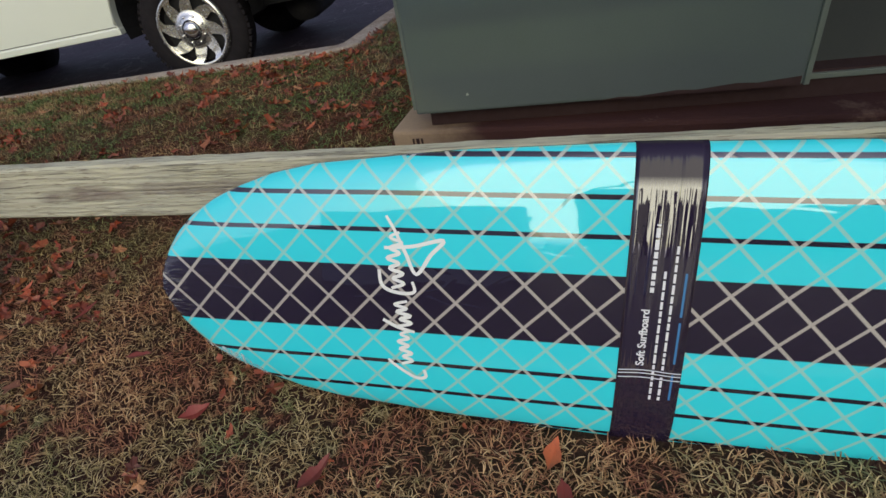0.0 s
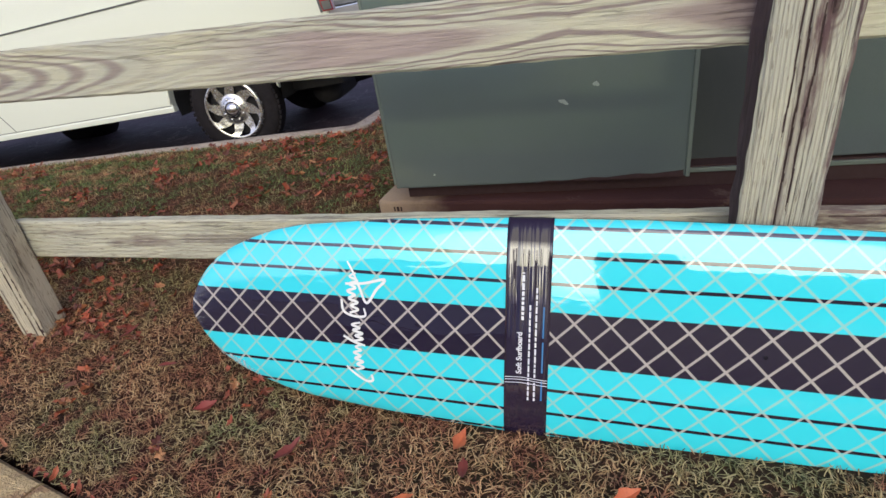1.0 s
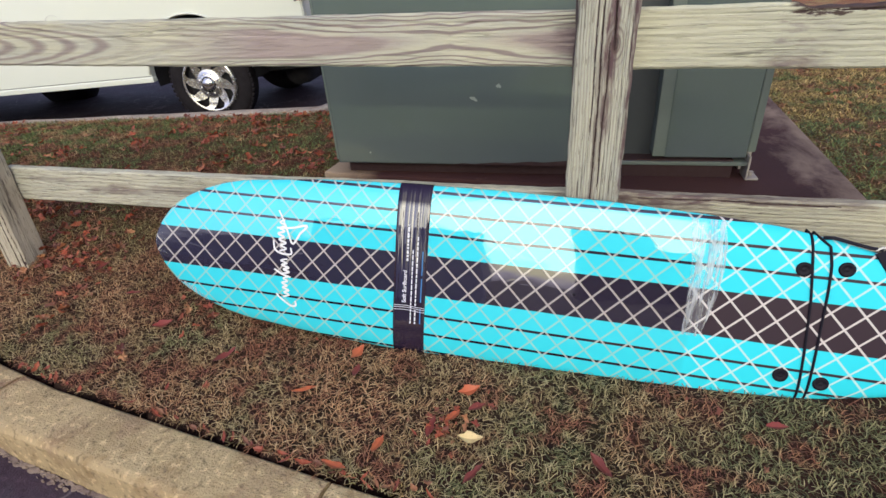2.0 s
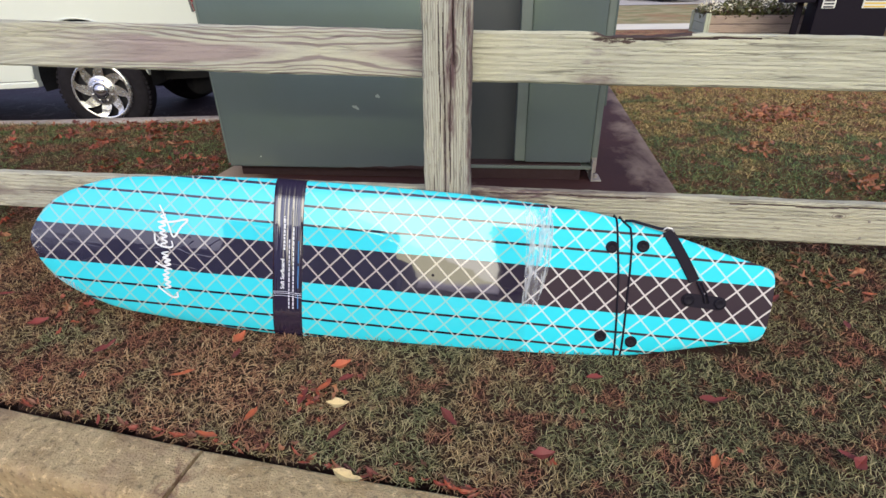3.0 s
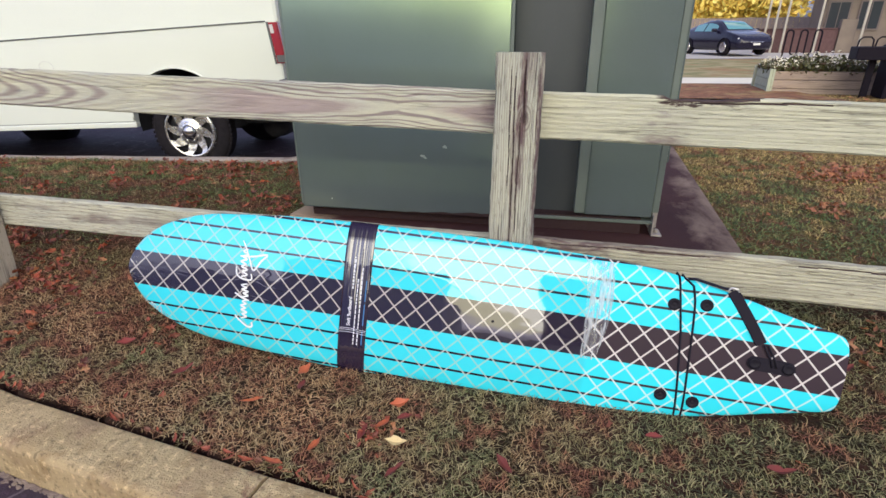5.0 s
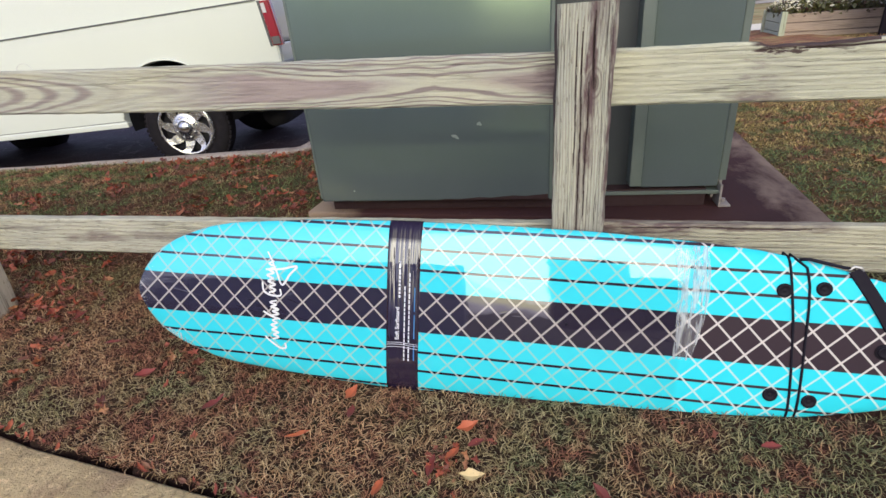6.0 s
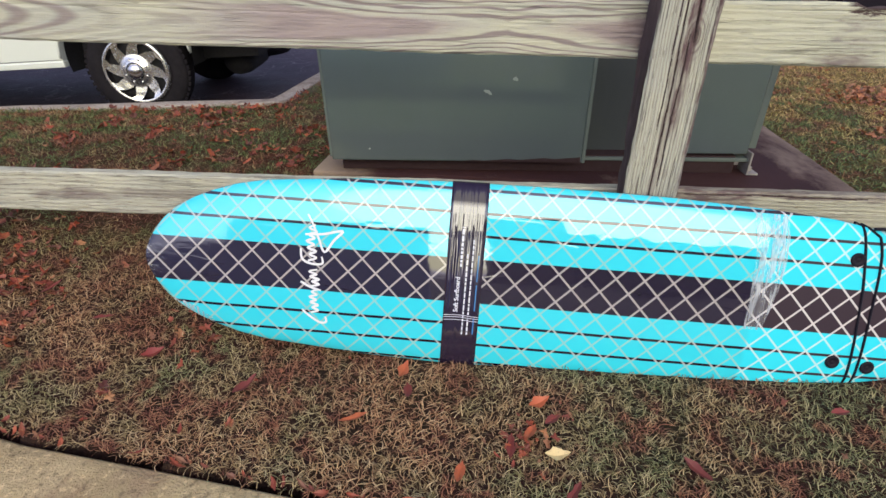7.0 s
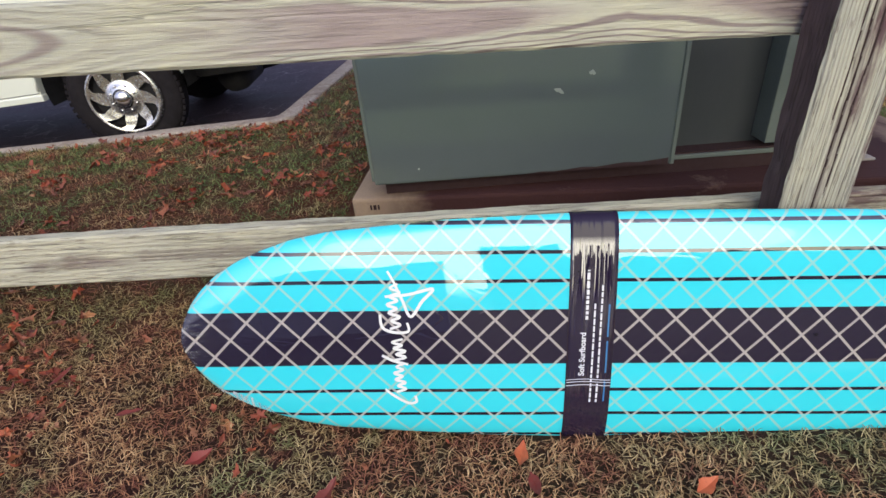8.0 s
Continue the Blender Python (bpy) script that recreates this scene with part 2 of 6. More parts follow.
def crack_asphalt(m):
    """Fine pale cracks where dust has settled in the old asphalt."""
    nt = m.node_tree
    bsdf = nt.nodes["Principled BSDF"]
    old = bsdf.inputs["Base Color"].links[0].from_socket
    v = nt.nodes.new("ShaderNodeTexVoronoi")
    v.feature = "DISTANCE_TO_EDGE"
    v.inputs["Scale"].default_value = 3.6
    wobble = nt.nodes.new("ShaderNodeVectorMath")
    wobble.operation = "ADD"
    at = place(nt)
    bend = nt.nodes.new("ShaderNodeTexNoise")
    bend.inputs["Scale"].default_value = 9.0
    plug(nt, at, bend.inputs["Vector"])
    squeeze = nt.nodes.new("ShaderNodeVectorMath")
    squeeze.operation = "SCALE"
    squeeze.inputs["Scale"].default_value = 0.14
    nt.links.new(bend.outputs["Color"], squeeze.inputs[0])
    nt.links.new(at, wobble.inputs[0]), nt.links.new(squeeze.outputs[0], wobble.inputs[1])
    nt.links.new(wobble.outputs[0], v.inputs["Vector"])
    line = calc(nt, "SUBTRACT", 1.0, step(nt, v.outputs["Distance"], 0.016, 0.010))
    worn = ramp(nt, cloud(nt, at, 5.0, 3), (0.42, 0.0), (0.60, 0.75))
    plug(nt, blend(nt, calc(nt, "MULTIPLY", line, worn), old, (0.17, 0.135, 0.14)), bsdf.inputs["Base Color"])


crack_asphalt(ASPHALT)
PALE_PATH = surface("path_concrete", (0.84, 0.77, 0.60), (0.76, 0.69, 0.53), 0.9, 1.5, 60, 0.2)
PALE_LOT = surface("pale_lot", (0.56, 0.51, 0.45), (0.47, 0.43, 0.38), 0.9, 0.8, 30, 0.2)
FAR_LAWN = surface("far_lawn", (0.42, 0.34, 0.175), (0.20, 0.20, 0.075), 0.95, 1.7, 22, 0.6, stain=(0.30, 0.17, 0.075), stain_scale=0.5, distance=0.03)
MULCH = surface("leaf_mulch", (0.36, 0.165, 0.080), (0.13, 0.062, 0.034), 0.95, 6.5, 30, 0.8, stain=(0.34, 0.27, 0.10), stain_scale=3.0, distance=0.03, specks=0.6)
CABINET_GREEN = surface("cabinet_paint", (0.121, 0.143, 0.147), (0.109, 0.129, 0.133), 0.14, 1.6, 260, 0.03, stain=(0.101, 0.121, 0.118), stain_scale=0.9)
gloss = CABINET_GREEN.node_tree.nodes["Principled BSDF"]
gloss.inputs["IOR"].default_value = 2.0
gloss.inputs["Specular IOR Level"].default_value = 1.0
gloss.inputs["Specular Tint"].default_value = (0.74, 1.0, 0.52, 1.0)  # green put into the reflections to lift the upper cabinet's tone
# darker paint for the recessed panel, carrying the recess's shade in its colour
CABINET_PANEL = surface("shaded_panel_paint", (0.038, 0.044, 0.045), (0.030, 0.035, 0.036), 0.5, 2.2, 240, 0.06, stain=(0.040, 0.044, 0.044), stain_scale=1.4)
CABINET_EDGE = surface("cabinet_edge_paint", (0.125, 0.148, 0.125), (0.10, 0.122, 0.10), 0.5, 6, 200, 0.08)
CABINET_DARK = plain("maroon_base_steel", (0.026, 0.008, 0.008), 0.8)
CHIP = plain("chipped_paint", (0.26, 0.29, 0.26), 0.6)
RUST = surface("rusty_steel", (0.27, 0.235, 0.205), (0.34, 0.315, 0.275), 0.7, 18, 160, 0.3)
VAN_WHITE = surface("van_paint", (0.755, 0.775, 0.665), (0.73, 0.75, 0.645), 0.24, 0.8, 300, 0.0, coat=1.0)
VAN_TRIM = plain("grey_trim", (0.10, 0.10, 0.095), 0.45)
CHROME = plain("chrome", (0.80, 0.78, 0.76), 0.16, 1.0)
SILVER = plain("silver_wheel_cover", (0.82, 0.80, 0.75), 0.24, 0.92)
RUBBER = surface("tyre_rubber", (0.013, 0.011, 0.013), (0.019, 0.016, 0.018), 0.8, 20, 200, 0.2)
RUBBER.node_tree.nodes["Principled BSDF"].inputs["Specular IOR Level"].default_value = 0.15
BLACK_METAL = plain("black_metal", (0.010, 0.007, 0.013), 0.6)
BLACK_METAL.node_tree.nodes["Principled BSDF"].inputs["Specular IOR Level"].default_value = 0.12
UNDERBODY = plain("underbody", (0.008, 0.007, 0.008), 0.9)
RED_LENS = plain("red_lens", (0.30, 0.012, 0.020), 0.18, 0, 0.8)
WHITE_LENS = plain("white_lens", (0.62, 0.60, 0.58), 0.2, 0, 0.6)
WHITE_PAINT = surface("white_paint", (0.78, 0.76, 0.68), (0.72, 0.70, 0.62), 0.6, 3, 90, 0.1)
LABEL_WHITE = plain("label_white", (0.72, 0.71, 0.64), 0.5)
LABEL_YELLOW = plain("label_yellow", (0.72, 0.50, 0.06), 0.5)
INK = plain("ink", (0.03, 0.03, 0.035), 0.5)
NAVY_BLACK = plain("black_webbing", (0.018, 0.015, 0.022), 0.75)
PLUG_BLACK = plain("black_plastic", (0.012, 0.010, 0.016), 0.5)
DARK_CORD = plain("black_cord", (0.016, 0.014, 0.022), 0.6)
for dull in (NAVY_BLACK, PLUG_BLACK, DARK_CORD):
    dull.node_tree.nodes["Principled BSDF"].inputs["Specular IOR Level"].default_value = 0.12
KERB_GREY = surface("grey_kerb_concrete", (0.50, 0.42, 0.345), (0.42, 0.35, 0.29), 0.92, 9, 150, 0.9, stain=(0.27, 0.21, 0.17), stain_scale=4.0, distance=0.008, specks=0.5)
CRUMBS = surface("gutter_mortar", (0.36, 0.28, 0.21), (0.21, 0.155, 0.13), 0.95, 14, 150, 0.6)
STEEL = plain("worn_steel", (0.45, 0.43, 0.40), 0.4, 0.8)

POST_WOOD = timber("post_timber", (0.465, 0.455, 0.345), (0.160, 0.125, 0.120), (0.37, 0.375, 0.32), 2, knots=[(1.011, 0.023, 0.02)], seed=3.1, ring=0.0078, split_dark=0.85, wander=0.010, lines=0.55, flecks=0.5, pits=0.6, stains=[(0.95, 1.12, 0.000, 0.030, 0.85), (0.30, 1.0, -0.012, 0.004, 0.45), (0.62, 1.30, 0.061, 0.080, 0.9), (0.78, 1.28, 0.004, 0.027, 0.85), (1.12, 1.36, 0.012, 0.05, 0.35)])
# darkened timber for the post's left face: its shade is in the colour
POST_SIDE = timber("shaded_post_side", (0.120, 0.085, 0.082), (0.050, 0.032, 0.034), (0.09, 0.066, 0.066), 2, seed=4.4, ring=0.010, split_dark=0.6, wander=0.012, lines=0.5, pits=0.4)
LEFT_POST_WOOD = timber("left_post_timber", (0.52, 0.46, 0.33), (0.27, 0.215, 0.16), (0.42, 0.40, 0.31), 2, seed=8.4, ring=0.010, split_dark=0.8, wander=0.025, lines=0.4, flecks=0.6)
ARCH_WOOD = timber("arched_rail_timber", (0.51, 0.49, 0.355), (0.205, 0.155, 0.155), (0.40, 0.40, 0.345), 0, arches=(0.0, 0.37, 0.070), seed=1.7, ring=0.036, split_dark=0.3, flecks=0.12, pits=0.10, lines=0.3, stains=[(2.19, 2.5, -0.045, 0.040, 0.6)])
RAIL_WOOD = timber("rail_timber", (0.53, 0.515, 0.37), (0.25, 0.20, 0.155), (0.42, 0.42, 0.315), 0, knots=[(1.385, -0.010, 0.027)], seed=5.3, ring=0.018, scorch=(0.43, 0.66, 0.052), lines=0.6, flecks=0.3, pits=0.4, bands=0.22, stains=[(0.40, 0.52, -0.075, -0.045, 0.6)])
LOW_WOOD = timber("low_rail_timber", (0.50, 0.47, 0.33), (0.25, 0.20, 0.155), (0.41, 0.40, 0.30), 0, knots=[(1.3, 0.03, 0.012)], seed=9.9, ring=0.014, lines=0.5, flecks=0.6, pits=0.45, bands=0.4, stains=[(-0.2, 0.34, 0.034, 0.10, 0.85), (0.30, 0.75, 0.056, 0.10, 0.6), (0.05, 0.45, -0.01, 0.02, 0.35)])
LOW_LEFT_WOOD = timber("mildewed_low_rail_timber", (0.54, 0.51, 0.37), (0.27, 0.23, 0.19), (0.43, 0.43, 0.35), 0, seed=6.1, ring=0.016, lines=0.5, flecks=0.5, pits=0.5, bands=0.5, wander=0.09, stains=[(0.40, 0.66, -0.022, 0.004, 0.6), (0.50, 0.60, 0.0, 0.022, 0.55), (0.68, 1.02, -0.012, 0.020, 0.45), (0.10, 0.32, 0.02, 0.04, 0.35)])
CRACK_WOOD = surface("dark_crack_timber", (0.085, 0.058, 0.052), (0.060, 0.040, 0.038), 0.95, 30, 200, 0.3)
PLANTER_WOOD = timber("planter_timber", (0.40, 0.31, 0.23), (0.23, 0.16, 0.125), (0.34, 0.275, 0.21), 0, seed=2.2, ring=0.03)
PLANTER_GREY = timber("grey_planter_timber", (0.42, 0.40, 0.34), (0.26, 0.24, 0.20), (0.37, 0.36, 0.32), 0, seed=7.2, ring=0.03)
PLANTER_END = timber("planter_end_grain", (0.44, 0.46, 0.32), (0.28, 0.29, 0.19), (0.40, 0.44, 0.33), 1, seed=4.2, ring=0.03)


def pad_material():
    """Stained concrete darkened for fence shade, pale at its lit left corner and worn edges."""
    m, nt, bsdf = start("stained_pad_concrete")
    v = place(nt)
    x, y, z = split(nt, v)
    big, mid, fine = cloud(nt, v, 1.7, 4), cloud(nt, place(nt, (2.4, 1.1, 2.4), shift=(3, 1, 0)), 2.2, 5, 0.6, 0.5), cloud(nt, v, 110, 3)
    col = blend(nt, ramp(nt, big, (0.35, 0.0), (0.65, 1.0)), (0.060, 0.023, 0.020), (0.037, 0.015, 0.014))
    rim = calc(nt, "MAXIMUM", step(nt, x, 1.90, 0.14), calc(nt, "MAXIMUM", calc(nt, "SUBTRACT", 1.0, step(nt, x, 0.05, 0.22)), calc(nt, "MULTIPLY", step(nt, y, 1.5, 1.2), 0.6)))
    worn = step(nt, calc(nt, "ADD", calc(nt, "MULTIPLY_ADD", fine, 0.12, mid), calc(nt, "MULTIPLY", rim, 0.36)), 0.83, 0.13)
    col = blend(nt, calc(nt, "MULTIPLY", worn, 0.75), col, (0.36, 0.265, 0.195))
    # paler left corner: the light that reaches it is painted in
    corner = calc(nt, "SUBTRACT", 1.0, step(nt, calc(nt, "ADD", x, calc(nt, "MULTIPLY", mid, 0.3)), 0.22, 0.12))
    col = blend(nt, calc(nt, "MULTIPLY", corner, 0.8), col, (0.46, 0.345, 0.225))
    col = blend(nt, calc(nt, "MULTIPLY", fine, 0.35), col, (0.07, 0.04, 0.04))
    plug(nt, col, bsdf.inputs["Base Color"])
    bsdf.inputs["Roughness"].default_value = 0.8
    bsdf.inputs["Specular IOR Level"].default_value = 0.15
    relief(nt, bsdf, calc(nt, "ADD", mid, fine), 0.4, 0.003)
    return m


PAD_CONCRETE = pad_material()


def turf_material():
    m, nt, bsdf = start("turf_soil")
    v = place(nt)
    big, mid, fine = cloud(nt, v, 1.6, 5), cloud(nt, v, 14, 5, 0.65), cloud(nt, v, 90, 4, 0.7)
    col = blend(nt, ramp(nt, big, (0.38, 0.0), (0.62, 1.0)), (0.052, 0.026, 0.020), (0.036, 0.028, 0.015))
    col = blend(nt, ramp(nt, mid, (0.45, 0.0), (0.7, 0.8)), col, (0.085, 0.034, 0.024))
    col = blend(nt, ramp(nt, fine, (0.35, 0.8), (0.55, 0.0)), col, (0.026, 0.014, 0.013))
    x, y, z = split(nt, v)
    thatch = blend(nt, ramp(nt, mid, (0.42, 0.0), (0.58, 1.0)), (0.20, 0.155, 0.058), (0.155, 0.090, 0.042))
    open_side = calc(nt, "MULTIPLY", step(nt, x, 1.2, 0.2), step(nt, y, 0.55, 0.2))
    col = blend(nt, calc(nt, "MULTIPLY", open_side, ramp(nt, fine, (0.3, 0.3), (0.5, 0.9))), col, thatch)
    bay_side = calc(nt, "MULTIPLY", calc(nt, "SUBTRACT", 1.0, step(nt, x, 0.6, 0.2)), step(nt, y, 0.25, 0.2))
    col = blend(nt, calc(nt, "MULTIPLY", bay_side, 0.75), col, blend(nt, ramp(nt, mid, (0.42, 0.0), (0.58, 1.0)), (0.115, 0.072, 0.036), (0.12, 0.048, 0.030)))
    plug(nt, col, bsdf.inputs["Base Color"])
    bsdf.inputs["Roughness"].default_value = 0.95
    bsdf.inputs["Specular IOR Level"].default_value = 0.1
    relief(nt, bsdf, calc(nt, "ADD", mid, fine), 0.9, 0.02)
    return m


def blade_material():
    m, nt, bsdf = start("grass_blades")
    g = nt.nodes.new("ShaderNodeNewGeometry")
    v = place(nt)
    big, mid, spot = cloud(nt, v, 1.3, 4), cloud(nt, v, 6.0, 4), cloud(nt, place(nt, (1, 1, 1), shift=(7, 3, 0)), 9.0, 4, 0.6)
    rnd = g.outputs["Random Per Island"]
    green = ramp(nt, rnd, (0.0, (0.070, 0.074, 0.026)), (0.3, (0.165, 0.165, 0.060)), (0.65, (0.31, 0.275, 0.115)), (1.0, (0.50, 0.41, 0.21)))
    straw = ramp(nt, rnd, (0.0, (0.18, 0.068, 0.037)), (0.35, (0.35, 0.175, 0.078)), (0.7, (0.50, 0.295, 0.135)), (1.0, (0.66, 0.45, 0.225)))
    gold = ramp(nt, rnd, (0.0, (0.17, 0.130, 0.036)), (0.4, (0.34, 0.245, 0.070)), (0.75, (0.48, 0.335, 0.110)), (1.0, (0.62, 0.44, 0.17)))
    rust = ramp(nt, rnd, (0.0, (0.12, 0.036, 0.026)), (0.5, (0.24, 0.085, 0.046)), (1.0, (0.42, 0.20, 0.095)))
    lush = ramp(nt, rnd, (0.0, (0.048, 0.068, 0.020)), (0.5, (0.115, 0.155, 0.042)), (1.0, (0.26, 0.28, 0.088)))
    x, y, z = split(nt, v)
    dry = calc(nt, "ADD", calc(nt, "ADD", calc(nt, "MULTIPLY", big, 0.9), calc(nt, "MULTIPLY", mid, 0.35)), calc(nt, "ADD", calc(nt, "MULTIPLY", x, -0.10), calc(nt, "MULTIPLY", y, -0.07)))
    col = blend(nt, ramp(nt, dry, (0.585, 0.0), (0.76, 1.0)), green, straw)
    olive = ramp(nt, rnd, (0.0, (0.044, 0.040, 0.017)), (0.5, (0.130, 0.118, 0.046)), (1.0, (0.30, 0.262, 0.110)))
    # the front lawn turns a darker olive towards the right
    drab = calc(nt, "MULTIPLY", step(nt, x, 0.9, 0.7), calc(nt, "SUBTRACT", 1.0, step(nt, y, 0.3, 0.2)))
    col = blend(nt, calc(nt, "MULTIPLY", drab, ramp(nt, mid, (0.40, 0.75), (0.60, 0.35))), col, olive)
    # behind the fence: gold and moss beyond the pad, moss and brown beside the parking bay
    open_side = calc(nt, "MULTIPLY", step(nt, x, 1.2, 0.2), step(nt, y, 0.45, 0.2))
    bay_side = calc(nt, "MULTIPLY", calc(nt, "SUBTRACT", 1.0, step(nt, x, 0.6, 0.2)), step(nt, y, 0.25, 0.2))
    col = blend(nt, open_side, col, blend(nt, ramp(nt, calc(nt, "ADD", calc(nt, "SUBTRACT", calc(nt, "ADD", mid, calc(nt, "SUBTRACT", big, 0.5)), calc(nt, "MULTIPLY", calc(nt, "SUBTRACT", y, 1.25), 0.13)), calc(nt, "MULTIPLY", calc(nt, "SUBTRACT", 1.0, step(nt, x, 2.15, 0.45)), 0.14)), (0.37, 0.0), (0.48, 1.0)), gold, lush))
    col = blend(nt, calc(nt, "MULTIPLY", bay_side, ramp(nt, mid, (0.49, 1.0), (0.60, 0.15))), col, lush)
    # dead red-brown tufts, thickest at the end of the lawn towards the nose of the board
    col = blend(nt, ramp(nt, calc(nt, "ADD", spot, calc(nt, "SUBTRACT", calc(nt, "MULTIPLY", calc(nt, "SUBTRACT", 1.0, step(nt, x, -0.3, 0.8)), 0.020), calc(nt, "MULTIPLY", open_side, 0.01))), (0.51, 0.0), (0.61, 0.9)), col, rust)
    plug(nt, col, bsdf.inputs["Base Color"])
    bsdf.inputs["Roughness"].default_value = 0.65
    bsdf.inputs["Specular IOR Level"].default_value = 0.25
    return m


def leaf_material(name, *tones, faded=None):
    m, nt, bsdf = start(name)
    info = nt.nodes.new("ShaderNodeObjectInfo")
    g = nt.nodes.new("ShaderNodeNewGeometry")
    mixed = calc(nt, "FRACT", calc(nt, "ADD", info.outputs["Random"], g.outputs["Random Per Island"]))
    col = ramp(nt, mixed, *[(k / max(1, len(tones) - 1), t) for k, t in enumerate(tones)])
    spot = cloud(nt, place(nt), 90, 4)
    if faded:  # the litter beyond the pad has dried to a paler brown
        col = blend(nt, calc(nt, "MULTIPLY", step(nt, split(nt, place(nt))[0], 1.4, 0.3), 0.6), col, blend(nt, calc(nt, "FRACT", calc(nt, "MULTIPLY", mixed, 7.0)), faded, tuple(k * 0.5 for k in faded)))
    plug(nt, blend(nt, ramp(nt, spot, (0.5, 0.0), (0.75, 0.5)), col, (0.12, 0.045, 0.025)), bsdf.inputs["Base Color"])
    bsdf.inputs["Roughness"].default_value = 0.55
    return m


TURF, BLADES = turf_material(), blade_material()
LITTER = leaf_material("dead_leaves", (0.22, 0.034, 0.016), (0.38, 0.095, 0.030), (0.18, 0.050, 0.024), (0.36, 0.074, 0.026), (0.11, 0.030, 0.019), (0.42, 0.20, 0.078), (0.24, 0.045, 0.020), (0.14, 0.048, 0.024), faded=(0.46, 0.21, 0.085))
YELLOW_LEAF = leaf_material("pale_yellow_leaf", (0.66, 0.50, 0.22), (0.66, 0.50, 0.22))
ORANGE_LEAF = leaf_material("orange_leaf", (0.52, 0.130, 0.034), (0.40, 0.085, 0.026))
RED_LEAF = leaf_material("red_leaf", (0.22, 0.030, 0.018), (0.14, 0.026, 0.016))
FOLIAGE = leaf_material("bedding_foliage", (0.030, 0.045, 0.010), (0.13, 0.13, 0.03), (0.055, 0.065, 0.016), (0.10, 0.045, 0.03))
PETALS = leaf_material("white_petals", (0.80, 0.74, 0.58), (0.72, 0.66, 0.44), (0.82, 0.77, 0.66))
RED_PETALS = leaf_material("red_petals", (0.55, 0.09, 0.05), (0.72, 0.66, 0.5), (0.62, 0.14, 0.07), (0.76, 0.70, 0.55))
SHRUB = leaf_material("dark_shrub_leaves", (0.035, 0.016, 0.018), (0.055, 0.022, 0.022), (0.030, 0.024, 0.016))
MULCH_DARK = surface("dark_wet_mulch", (0.050, 0.020, 0.022), (0.075, 0.030, 0.030), 0.95, 12, 90, 0.9, distance=0.01)
AUTUMN = leaf_material("autumn_foliage", (0.95, 0.70, 0.08), (0.95, 0.80, 0.18), (0.88, 0.60, 0.07), (0.80, 0.72, 0.14))
BARK = surface("bark", (0.12, 0.085, 0.06), (0.08, 0.055, 0.04), 0.9, 6, 60, 0.6)


